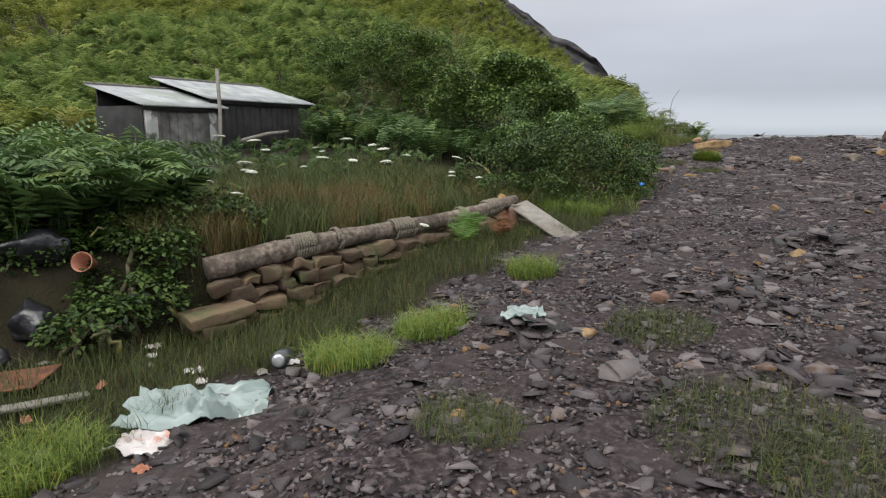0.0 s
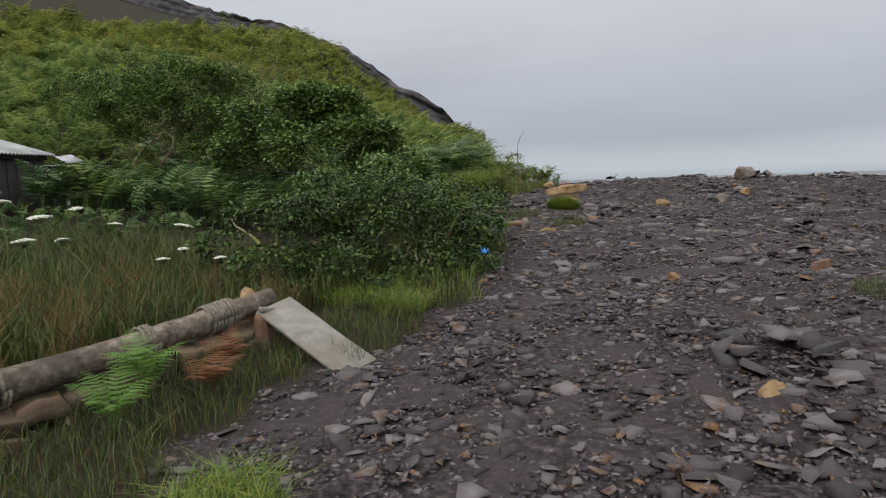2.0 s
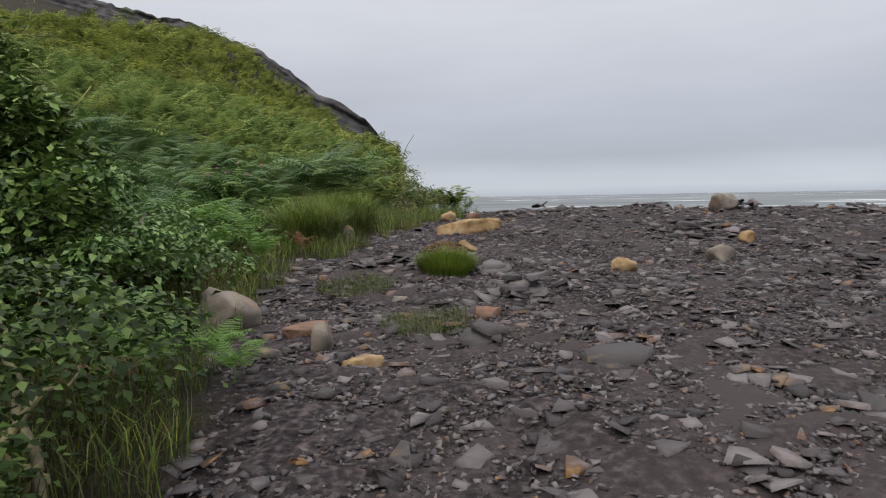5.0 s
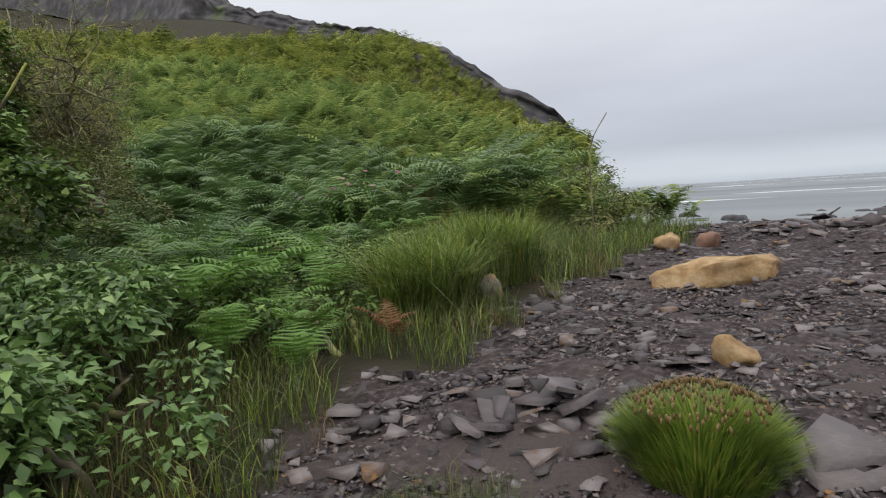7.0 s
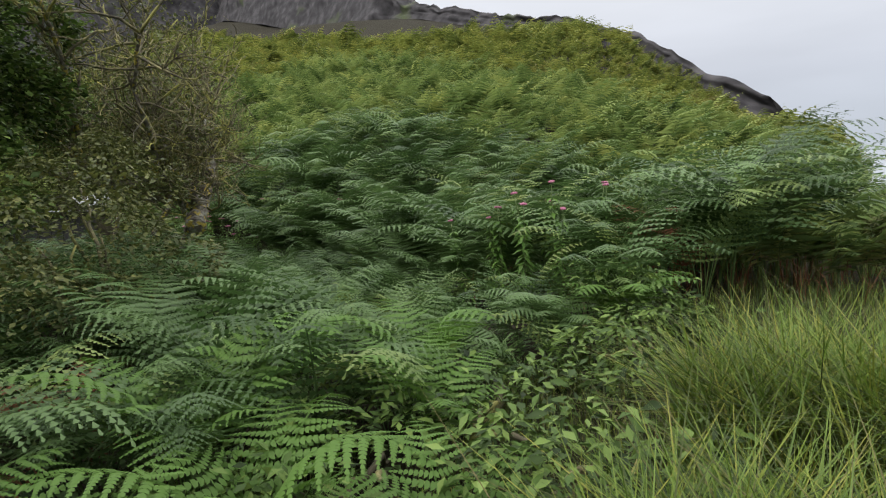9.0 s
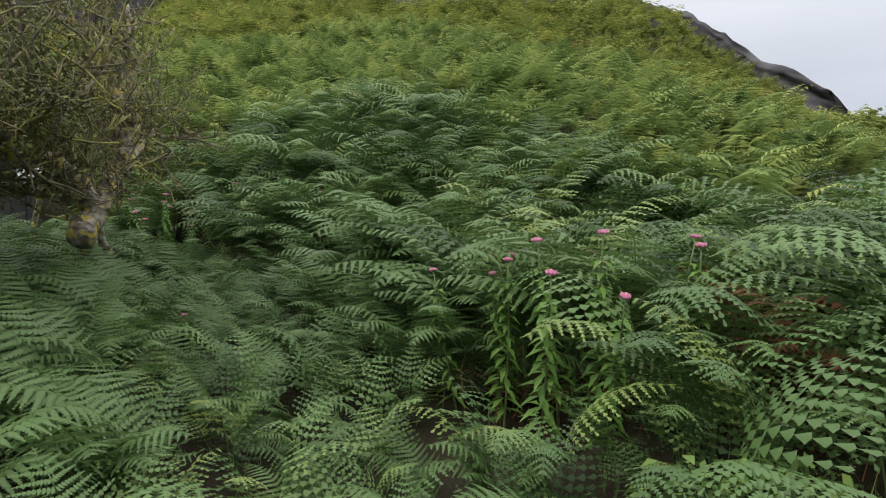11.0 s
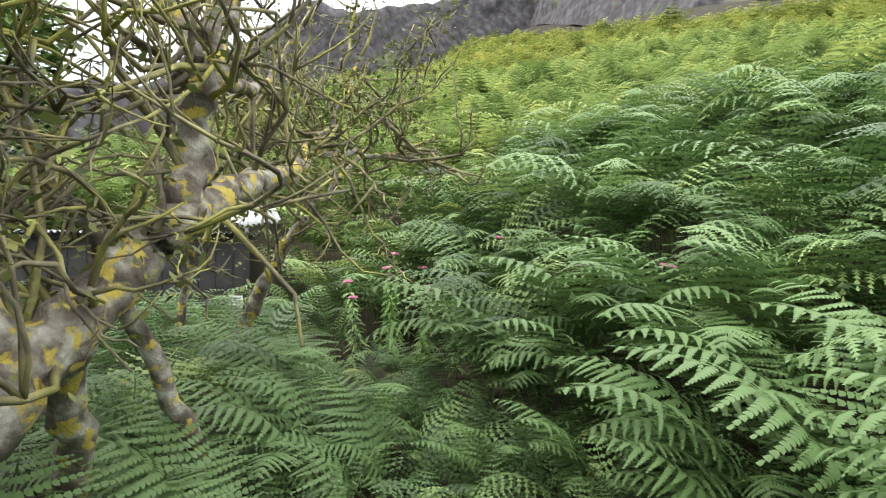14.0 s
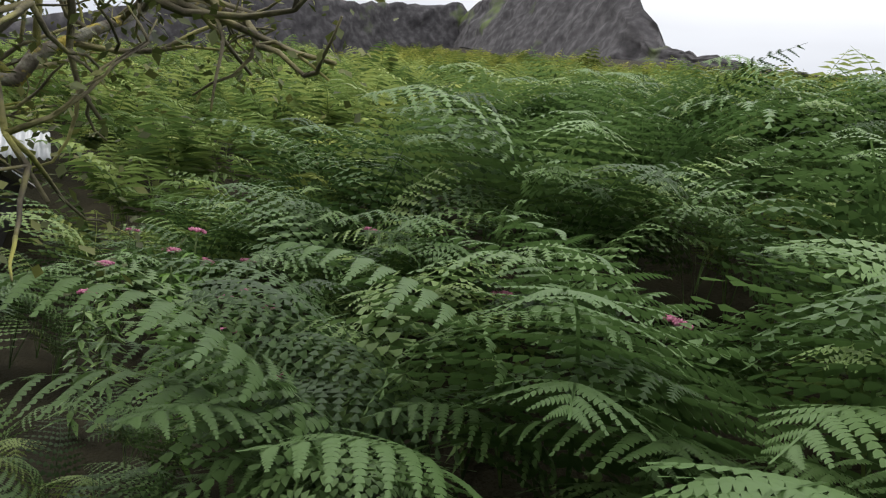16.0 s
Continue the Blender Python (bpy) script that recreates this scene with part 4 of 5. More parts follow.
bush("scrub_bush", [(-9.6, 18.5, 1.95, 0.8, 0.6), (-10.6, 18.9, 2.15, 0.8, 0.7), (-9.0, 17.8, 1.6, 0.7, 0.5)], 11000, [small_leaf(0.05, 0.03), small_leaf(0.042, 0.024)], LEAF_OLIVE, "twiggy olive scrub below the old thorn tree")
bush("herb_patch", [(-6.2, 18.5, 1.1, 0.6, 0.16), (-5.6, 17.6, 1.05, 0.6, 0.16), (-6.4, 19.4, 1.1, 0.5, 0.2), (-5.5, 19.0, 1.15, 0.5, 0.2), (-5.9, 20.6, 1.2, 0.6, 0.22), (-6.6, 21.2, 1.25, 0.6, 0.3), (-4.9, 17.4, 1.0, 0.4, 0.15)], 7000, [leaf(0.08, 0.034), small_leaf(0.07, 0.03)], LEAF_CROWN, "low tangle of green herbs beside the path", "herbs")
bush("bramble_bush", [(-5.95, 3.7, 0.15, 0.6, 0.35), (-5.7, 4.5, 0.35, 0.5, 0.3), (-6.5, 3.3, 0.1, 0.6, 0.4), (-6.6, 2.5, 0.0, 0.6, 0.45), (-5.3, 3.3, -0.1, 0.4, 0.2), (-6.3, 4.3, 0.4, 0.6, 0.35), (-7.0, 3.6, 0.3, 0.7, 0.4), (-5.1, 2.9, -0.2, 0.35, 0.15)], 19000, [leaf(0.065, 0.045), small_leaf(0.06, 0.035)], LEAF, "dark bramble weeds around dumped rubbish")


def thorn_tree():
    """The old thorn: lichened limbs that lean low, a twiggy top, leaves mostly on its sheltered side."""
    tree = thing("thorn_tree", 0, 0, 0, "old gnarled thorn tree with yellow lichen on its limbs", "tree")
    g = height(-12.2, 20.4)
    limbs = [
        ([(-12.55, 20.66, 2.06), (-12.85, 20.82, 2.22), (-13.1, 21.0, 2.42), (-13.3, 21.17, 2.62), (-13.45, 21.31, 2.77), (-14.1, 21.6, 2.93), (-14.7, 21.88, 3.06)], 0.13, 0.05),
        ([(-13.1, 21.0, 2.42), (-13.5, 20.9, 1.9), (-13.75, 20.85, 1.3), (-13.8, 20.8, g - 0.3)], 0.06, 0.1),
        ([(-13.45, 21.31, 2.78), (-13.5, 21.36, 3.1), (-13.45, 21.4, 3.4), (-13.65, 21.48, 3.75), (-13.8, 21.5, 4.6)], 0.075, 0.025),
        ([(-13.46, 21.4, 3.38), (-13.6, 21.25, 3.6), (-13.7, 21.1, 3.9), (-13.8, 20.9, 4.5)], 0.05, 0.02),
        ([(-13.46, 21.4, 3.32), (-14.2, 21.62, 3.42), (-14.9, 21.7, 3.6), (-15.4, 22.0, 4.2)], 0.035, 0.015),
        ([(-12.95, 20.88, 2.3), (-12.87, 20.72, 2.62), (-12.8, 20.45, 2.8), (-12.7, 20.05, 2.72), (-12.55, 19.6, 2.66), (-12.2, 18.9, 2.8)], 0.085, 0.06),
        ([(-12.8, 20.4, 2.82), (-12.75, 20.35, 3.2), (-12.6, 20.3, 3.7), (-12.7, 20.2, 4.4)], 0.045, 0.02),
        ([(-12.6, 20.0, 2.75), (-12.3, 20.2, 3.1), (-12.1, 20.6, 3.35), (-12.2, 20.8, 3.6)], 0.04, 0.015),
        ([(-13.0, 20.85, 2.3), (-13.1, 20.6, 2.45), (-13.2, 20.2, 2.5), (-13.3, 19.6, 2.75)], 0.055, 0.03),
        ([(-14.3, 21.5, g - 0.4), (-14.1, 21.3, 1.6), (-13.9, 21.05, 2.3), (-13.6, 20.6, 3.3), (-13.0, 20.2, 4.3)], 0.06, 0.025),
        ([(-16.76, 21.37, 1.0), (-16.9, 21.5, 1.5), (-16.7, 21.75, 2.1), (-16.55, 21.95, 2.53), (-16.43, 22.27, 2.93), (-16.7, 22.7, 3.4)], 0.09, 0.02),
        ([(-17.0, 20.95, 1.0), (-17.06, 21.06, 2.11), (-16.6, 21.3, 3.0), (-15.6, 21.8, 3.4)], 0.05, 0.02),
        ([(-14.7, 21.88, 3.06), (-15.2, 21.95, 3.2), (-15.5, 22.2, 3.5), (-15.7, 22.4, 3.95)], 0.035, 0.012),
        ([(-15.2, 21.95, 3.2), (-15.6, 22.3, 3.2), (-15.75, 22.75, 3.25), (-15.8, 23.1, 3.3)], 0.03, 0.01),
        ([(-12.4, 19.3, 2.75), (-11.6, 19.0, 3.5), (-10.8, 18.6, 4.3)], 0.05, 0.015),
        ([(-12.6, 19.8, 2.7), (-13.2, 19.0, 3.4), (-13.6, 18.2, 4.2)], 0.06, 0.015),
        ([(-12.7, 20.2, 2.75), (-12.1, 20.0, 3.1), (-11.4, 19.6, 3.6), (-10.9, 19.5, 4.1)], 0.045, 0.015),
        ([(-13.5, 21.3, 3.3), (-13.9, 21.4, 3.7), (-14.0, 21.5, 4.3)], 0.04, 0.012),
    ]
    twigs, tips = [], []

    def sprout(p, d, length, r, depth):
        line = [p]
        q = p.copy()
        for _ in range(4):
            d = d + rng.normal(0, 0.3, 3)
            d[2] += 0.06
            d /= np.linalg.norm(d)
            q = q + d * length / 4
            line.append(q.copy())
        line = np.array(line)
        if line[-1][1] > 23.3 or line[-1][2] < 2.3 or off_track(line[-1:, 0], line[-1:, 1])[0] < 0.75:
            return
        twigs.append(tube(line, np.linspace(r, r * 0.45, 5), 4 if depth else 5))
        tips.append(line[2])
        tips.append(line[-1])
        if depth > 0:
            for _ in range(rng.integers(3, 5)):
                k = rng.integers(1, 5)
                sprout(line[k], d + rng.normal(0, 0.75, 3), length * rng.uniform(0.45, 0.75), r * 0.55, depth - 1)

    for pts, r0, r1 in limbs:
        line = bent(pts, 5, 0.018)
        part("limb", tri_mesh("limb", *tube(line, np.linspace(r0, r1, len(line)) * rng.uniform(0.95, 1.06, len(line)), 9), BARK, True), tree)
        for k in range(3 if r0 > 0.08 else 2, len(line)):
            if line[k][2] < 2.1:
                continue
            for _ in range(2 if line[k][1] < 20.7 else 1):
                d = rng.normal(0, 0.7, 3) + (0, -0.1, 0.4)
                sprout(line[k], d / np.linalg.norm(d), rng.uniform(0.5, 1.0), 0.017, 1 if k % 3 else 2)
    tagged(part("twig", tri_mesh("twig", *merged(twigs), TWIG), tree, "tangled mossy bare twigs"), kind="stuff")
    tips_ = np.array(tips)
    leafy = tips_[rng.uniform(0, 1, len(tips_)) < np.where(tips_[:, 1] < 20.6, 0.95, np.where(tips_[:, 0] < -14.9, 0.85, 0.2))]
    n = min(30000, len(leafy) * 7)
    places = leafy[rng.integers(len(leafy), size=n)] + rng.normal(0, 0.09, (n, 3))
    v1 = stamp([small_leaf(0.045, 0.028), small_leaf(0.038, 0.022)], places, rng.uniform(0, 6.3, n), rng.uniform(0.7, 1.3, n), rng.normal(0, 0.6, n), rng.normal(0, 0.6, n))
    tagged(part("leaf", tri_mesh("leaf", *v1, LEAF_OLIVE), tree, "sparse small olive leaves"), kind="stuff")
    v2 = crown([(-11.3, 17.5, 3.3, 1.5, 1.3), (-12.7, 17.1, 3.0, 1.5, 1.3), (-10.3, 17.2, 2.4, 1.0, 1.0), (-12.0, 17.8, 4.0, 1.0, 0.8), (-15.2, 19.3, 3.5, 1.1, 1.0), (-14.5, 18.4, 4.0, 1.1, 0.9), (-16.4, 18.8, 3.7, 1.0, 1.0)], 52000, [small_leaf(0.085, 0.05), small_leaf(0.07, 0.04)], LEAF_LIGHT)
    part("crown", tri_mesh("crown", *v2, LEAF_CROWN), tree, "dense green leafy side of the crown")


thorn_tree()

# ---------------------------------------------------------------- slate tip
shards = [shard(4 + k % 3, 0.05 + 0.035 * (k % 4), k) for k in range(14)]
chips = [shard(3 + k % 2, 0.16, 50 + k) for k in range(6)]


def stony(x, y):
    return (turf(x, y) < 0.6 - 0.25 * ripple(x, y, 0.5, 4)) & (off_track(x, y) > -1)


def heap(x, y):
    return ripple(x, y, 1.3, 11) + 0.6 * ripple(x, y, 0.5, 13) > 0.25


big = scatter(1100, -4.2, 3.2, 1.0, 24.5, lambda x, y: stony(x, y) & (heap(x, y) | (rng.uniform(0, 1, len(x)) < 0.3)))
order = np.argsort(off_track(big[:, 0], big[:, 1]))
big = big[order][:260]
for k, s in enumerate(big):
    if k < 14:
        masters_ = masters_ if k else []
        v, f = shards[k]
        masters_.append(tri_mesh("slate", v, f, SLATE_ONE))
    w = rng.uniform(0.09, 0.22) if k % 4 else rng.uniform(0.16, 0.36)
    m = pose(s[0], s[1], s[2] + rng.uniform(-0.005, 0.02), rng.normal(0, 9), rng.normal(0, 9), rng.uniform(0, 360)) @ Matrix.Diagonal((w, w, w * 0.8, 1))
    single("slate", masters_[k % 14], m, "flat angular piece of dark grey slate", "slate", "slates on the tip")
loose = np.concatenate([scatter(52000, -5, 4.0, 0.2, 26, lambda x, y: stony(x, y) & (heap(x, y) | (rng.uniform(0, 1, len(x)) < 0.6))), scatter(9000, 4, 12, 4, 26, stony)])
n = len(loose)
w = 0.032 + 0.18 * rng.uniform(0, 1, n) ** 4.5
loose[:, 2] += rng.uniform(-0.01, 0.015, n)
v, f = stamp(shards, loose, rng.uniform(0, 6.3, n), np.stack([w, w, w * rng.uniform(0.6, 1.3, n)], -1), rng.normal(0, 0.16, n), rng.normal(0, 0.16, n))
tagged(new("slate_waste", tri_mesh("slate_waste", v, f, SLATE)), "scattered broken slates covering the tip", "slate", kind="stuff")
grit = scatter(82000, -3.8, 2.6, 0.4, 20, lambda x, y: stony(x, y))
n = len(grit)
w = rng.uniform(0.018, 0.065, n)
v, f = stamp(chips, grit, rng.uniform(0, 6.3, n), w, rng.normal(0, 0.3, n), rng.normal(0, 0.3, n))
tagged(new("slate_chips", tri_mesh("slate_chips", v, f, SLATE)), "fine slate chips and grit on the tip", "gravel", kind="stuff")
# layered piles of slate that stand proud
for cx, cy, r, n in ((0.05, 7.95, 0.4, 26), (-0.1, 4.15, 0.35, 22), (-1.95, 4.2, 0.3, 18), (1.4, 13.5, 0.5, 24), (-1.2, 15.4, 0.45, 16), (0.9, 19.5, 0.8, 34), (-2.9, 16.6, 0.4, 22), (2.2, 17.0, 0.8, 30), (-0.7, 5.6, 0.3, 14), (0.95, 23.6, 0.7, 40), (2.6, 23.0, 0.8, 40), (-1.4, 23.2, 0.8, 34), (4.5, 22.5, 0.9, 40)):
    a, d = rng.uniform(0, 6.3, n), r * rng.uniform(0, 1, n) ** 0.7
    xs, ys = cx + d * np.cos(a), cy + d * np.sin(a)
    zs = land(xs, ys) + 0.2 * (1 - d / r) * rng.uniform(0, 1, n)
    w = rng.uniform(0.14, 0.34, n)
    v, f = stamp(shards, np.stack([xs, ys, zs], -1), rng.uniform(0, 6.3, n), np.stack([w, w, w * 0.9], -1), rng.normal(0, 0.22, n), rng.normal(0, 0.22, n))
    tagged(new("slate_pile", tri_mesh("slate_pile", v, f, SLATE)), "small layered pile of broken dark slates", "slate pile", kind="stuff")

ROCKS = [
    # x, y, long, deep, high, turn, material, angular, label
    (-3.41, 14.05, 0.56, 0.45, 0.42, 20, BUFF, 0.3, "large smooth buff boulder at the bush's foot"),
    (-2.41, 19.74, 1.05, 0.4, 0.3, 12, OCHRE, 0.25, "long ochre sandstone block lying on slate"),
    (-2.7, 13.9, 0.4, 0.3, 0.16, 30, RED, 0.3, "rust-coloured sandstone lump on shale"),
    (-2.46, 13.62, 0.17, 0.14, 0.26, 10, BUFF, 0.1, "upright egg-shaped grey stone"),
    (-2.09, 13.33, 0.3, 0.18, 0.13, -15, OCHRE, 0.35, "wedge of yellow sandstone on shale"),
    (-3.6, 13.0, 0.6, 0.35, 0.2, 40, RED, 0.2, "brown weathered stone under the bush"),
    (-0.1, 7.35, 0.17, 0.15, 0.13, 50, OCHRE, 0.2, "round yellow sandstone cobble on slate"),
    (-1.11, 5.42, 0.2, 0.17, 0.15, 70, RED, 0.3, "reddish sandstone cobble on slate"),
    (-2.11, 17.64, 0.3, 0.26, 0.24, 0, OCHRE, 0.1, "rounded buff cobble beside the tussock"),
    (-0.26, 16.48, 0.3, 0.24, 0.2, 15, OCHRE, 0.3, "pale ochre stone lying on the slate"),
    (-3.08, 21.6, 0.35, 0.3, 0.28, 15, OCHRE, 0.2, "rounded yellow stone by the slate edge"),
    (-2.67, 22.16, 0.35, 0.3, 0.24, 60, RED, 0.2, "rounded orange stone on the slate ridge"),
    (0.94, 17.5, 0.4, 0.3, 0.24, 20, BUFF, 0.2, "rounded grey-brown stone on slate"),
    (1.58, 18.86, 0.24, 0.22, 0.2, 20, OCHRE, 0.1, "round orange cobble on slate"),
    (2.2, 22.9, 0.7, 0.5, 0.4, 20, BUFF, 0.3, "buff boulder on the slate ridge"),
    (-0.42, 10.28, 0.17, 0.13, 0.12, 10, OCHRE, 0.2, "small yellow cobble on slate"),
    (0.95, 10.63, 0.22, 0.16, 0.2, 10, RED, 0.3, "orange-brown stone among slates"),
    (-1.46, 14.57, 0.26, 0.18, 0.13, 10, RED, 0.4, "reddish stone among slates"),
    (-4.23, 19.0, 0.32, 0.26, 0.3, 30, BUFF, 0.2, "grey stone half hidden in grass"),
    (-4.75, 20.3, 0.35, 0.3, 0.3, 30, SLATE_ONE, 0.4, "dark grey angular rock in grass"),
    (-4.6, 10.6, 0.4, 0.3, 0.5, 30, OCHRE, 0.3, "brown sandstone hidden in brambles"),
    (-3.75, 7.95, 0.24, 0.2, 0.5, 30, OCHRE, 0.35, "yellow sandstone at the end of the log"),
    (-3.5, 7.75, 0.2, 0.16, 0.36, 70, RED, 0.35, "brown sandstone at the end of the log"),
    (-2.35, 15.2, 0.2, 0.16, 0.1, 30, BUFF, 0.4, "grey stone on the slate"),
    (-1.7, 2.75, 0.16, 0.12, 0.08, 30, OCHRE, 0.4, "small orange stone on dark shale"),
    (-1.45, 4.35, 0.16, 0.12, 0.09, 80, OCHRE, 0.4, "small orange stone on dark shale"),
]
for k, (x, y, sx, sy, sz, rz, mat, ang, label) in enumerate(ROCKS):
    v, f = boulder(sx * 0.9, sy * 0.9, sz * 0.85, 0.26, k + 1, ang + 0.12, 3)
    if sx > 0.9:
        v, f = boulder(sx, sy, sz, 0.34, k + 4, 0.5, 4)
    single("rock", tri_mesh("rock", v, f, mat, mat is not SLATE_ONE), pose(x, y, height(x, y) - 0.03, 0, 0, rz), label, "rock")
for k, (x, y, w, rz, label) in enumerate(((0.13, 10.96, 0.42, 20, "pale flat slab lying on slate"), (-1.43, 14.0, 0.5, 40, "large blue-grey slate block"), (-1.67, 16.7, 0.55, 70, "pale broad slate slab beside the tussock"), (-0.55, 13.6, 0.5, 10, "broad pale broken slate"), (-1.29, 15.45, 0.62, 0, "thick dark slate slab"), (-1.05, 3.8, 0.4, 60, "pale cracked slate slab"), (-0.36, 11.66, 0.4, 10, "flat brown-grey slab on slate"), (-1.3, 11.0, 0.4, 50, "flat dark slab on slate"), (-0.85, 10.2, 0.34, 50, "flat dark slab on slate"))):
    layers = []
    for q in range(4 if k in (1, 4) else 2):
        lv, lf = shard(6 + (k + q) % 3, 0.055, 300 + 7 * k + q)
        turn_ = turns(np.array([0.5 * q]))[0]
        layers.append((lv @ turn_.T * (1 - 0.12 * q, 1 - 0.1 * q, 1) + (0.03 * q, -0.02 * q, 0.05 * q), lf))
    v, f = merged(layers)
    single("slate_slab", tri_mesh("slate_slab", v, f, SLATE_ONE), pose(x, y, height(x, y) - 0.01, 4, -3, rz) @ Matrix.Diagonal((w * 1.1, w * 1.1, w, 1)), label, "slate")
# black rocks on the shore
for k in range(16):
    x, y = rng.uniform(-30, 25), rng.uniform(150, 185)
    v, f = boulder(rng.uniform(3, 8), rng.uniform(2, 4), rng.uniform(0.9, 1.9), 0.25, 40 + k, 0.2, 2)
    single("shore_rock", tri_mesh("shore_rock", v, f, CLIFF), pose(x, y, -6.8, 0, 0, rng.uniform(0, 180)), "dark wave-washed rock off the shore", "rock", "rocks off the shore")

# ---------------------------------------------------------------- the log wall
A_, B_ = np.array([-4.95, 3.8]), np.array([-3.62, 8.0])
along = (B_ - A_) / np.linalg.norm(B_ - A_)
outward = np.array([along[1], -along[0]])
LOG_LEN = float(np.linalg.norm(B_ - A_))


def log_z(t):
    return 0.17 + 0.32 * t + 0.03 * math.sin(t * 7)


log = thing("log", 0, 0, 0, "long weathered driftwood log topping a stone wall", "log")
line = np.array([(*(A_ + along * LOG_LEN * t + outward * 0.02 * math.sin(9 * t)), log_z(t)) for t in np.linspace(0, 1, 26)])
v, f = tube(line, 0.115 * (1 - 0.25 * np.linspace(0, 1, 26)) * rng.uniform(0.93, 1.08, 26), 14)
v = v + 0.012 * np.array([noise.noise_vector(Vector(p * 9)) for p in v])
part("trunk", tri_mesh("trunk", v, f, LOGWOOD, True), log)
for t0, turns_, gap in ((0.2, 9, 0.03), (0.32, 2, 0.03), (0.5, 9, 0.034), (0.75, 3, 0.03), (0.86, 8, 0.03)):
    rings = []
    for k in range(turns_):
        t = t0 + k * gap / LOG_LEN
        c = np.array((*(A_ + along * LOG_LEN * t), log_z(t)))
        a = np.linspace(0, 2 * np.pi, 17)
        r = 0.135 - 0.035 * t
        ring = c + r * (np.cos(a)[:, None] * np.array([*outward, 0]) + np.sin(a)[:, None] * np.array([0, 0, 1])) + np.outer(a / 6.3 * gap + rng.normal(0, 0.003), np.array([*along, 0]))
        rings.append(tube(ring, np.full(17, 0.015), 5))
    part("rope", tri_mesh("rope", *merged(rings), ROPE, True), log, "old rope wound round the log")

wall = thing("stone_wall", 0, 0, 0, "low dry wall of brown sandstone under the log", "wall")
for course in range(5):
    t = 0.0 + 0.03 * (course % 2)
    while t < 0.99:
        w = rng.uniform(0.14, 0.36)
        c = A_ + along * LOG_LEN * (t + w / LOG_LEN / 2) + outward * (0.06 + 0.03 * (4 - course) + rng.uniform(-0.03, 0.03))
        top = log_z(t) - 0.1
        z = top - 0.125 * (5 - course) + 0.01
        if z > height(*(c + outward * 0.25)) - 0.16:
            ob = part("stone", tri_mesh("stone", *block(w - 0.015, 0.26, 0.115 * rng.uniform(0.65, 1.15), 0.006, rough=0.07, cuts=2), WALLSTONE), wall)
            ob.matrix_basis = pose(c[0], c[1], z + rng.normal(0, 0.012), rng.normal(0, 5), rng.normal(0, 4), math.degrees(math.atan2(along[1], along[0])) + rng.normal(0, 3))
        t += w / LOG_LEN
# thick flat stones at the wall's near end
for k, (dx, dz, w) in enumerate(((0.28, 0.0, 0.6), (0.3, -0.12, 0.42))):
    c = A_ - along * 0.05 + outward * dx
    single("wall_stone", tri_mesh("wall_stone", *block(w, 0.3, 0.1, 0.006, rough=0.05, cuts=2), WALLSTONE), pose(c[0], c[1], height(c[0], c[1]) + 0.14 + dz, 2, -3, 75), "flat brown sandstone fallen from the wall", "stone")
board = thing("board", 0, 0, 0, "pale weathered board leaning on the wall's end", "board")
d = np.array([-2.62, 7.5, 0.08]) - np.array([-3.5, 7.85, 0.44])
ob = part("plank", tri_mesh("plank", *block(float(np.linalg.norm(d)), 0.31, 0.03, 0.006, rough=0.01, cuts=2), PALEWOOD), board)
ob.matrix_basis = Matrix.Translation((-3.06, 7.68, 0.29)) @ Vector(d).to_track_quat("X", "Z").to_matrix().to_4x4() @ pose(0, 0, 0, 14, 0, 0)
part("cross_strip", tri_mesh("cross_strip", *block(0.3, 0.05, 0.04, 0.006), PALEWOOD), board).matrix_basis = pose(-3.45, 7.83, 0.43, 0, 10, 60)


# ---------------------------------------------------------------- sheds
def corrugated(long, deep, pitch=0.076, ridge=0.018, sag=0.0):
    """A wavy sheet, long in y and deep in x, with a thickness."""
    n = int(long / pitch * 6)
    ys = np.linspace(0, long, n)
    vs = []
    for s in (0, -0.006):
        for x in (0.0, deep / 2, deep):
            vs.append(np.stack([np.full(n, -x), ys, ridge * np.sin(ys / pitch * 2 * np.pi) + s - sag * np.sin(np.pi * x / deep)], -1))
    v = np.concatenate(vs)
    f = []
    for layer in (0, 3):
        for row in (0, 1):
            a = (layer + row) * n + np.arange(n - 1)
            f += [np.stack([a, a + 1, a + n + 1], -1), np.stack([a, a + n + 1, a + n], -1)]
    a = np.arange(n - 1)
    f += [np.stack([a, a + 3 * n, a + 3 * n + 1], -1), np.stack([a, a + 3 * n + 1, a + 1], -1)]
    return v, np.concatenate(f)


def boards(parent, x, y0, y1, z0, z1, mat, wide=0.16, name="plank"):
    """Upright boards side by side along y, each a piece."""
    n = max(1, int(round((y1 - y0) / wide)))
    w = (y1 - y0) / n
    mesh = [tri_mesh(name, *block(0.03, w - 0.008, z1 - z0, 0.004), mat) for _ in range(3)]
    for k in range(n):
        ob = part(name, mesh[k % 3], parent)
        ob.matrix_basis = pose(x + rng.uniform(-0.006, 0.006), y0 + (k + 0.5) * w, z0 + rng.uniform(-0.02, 0.01))


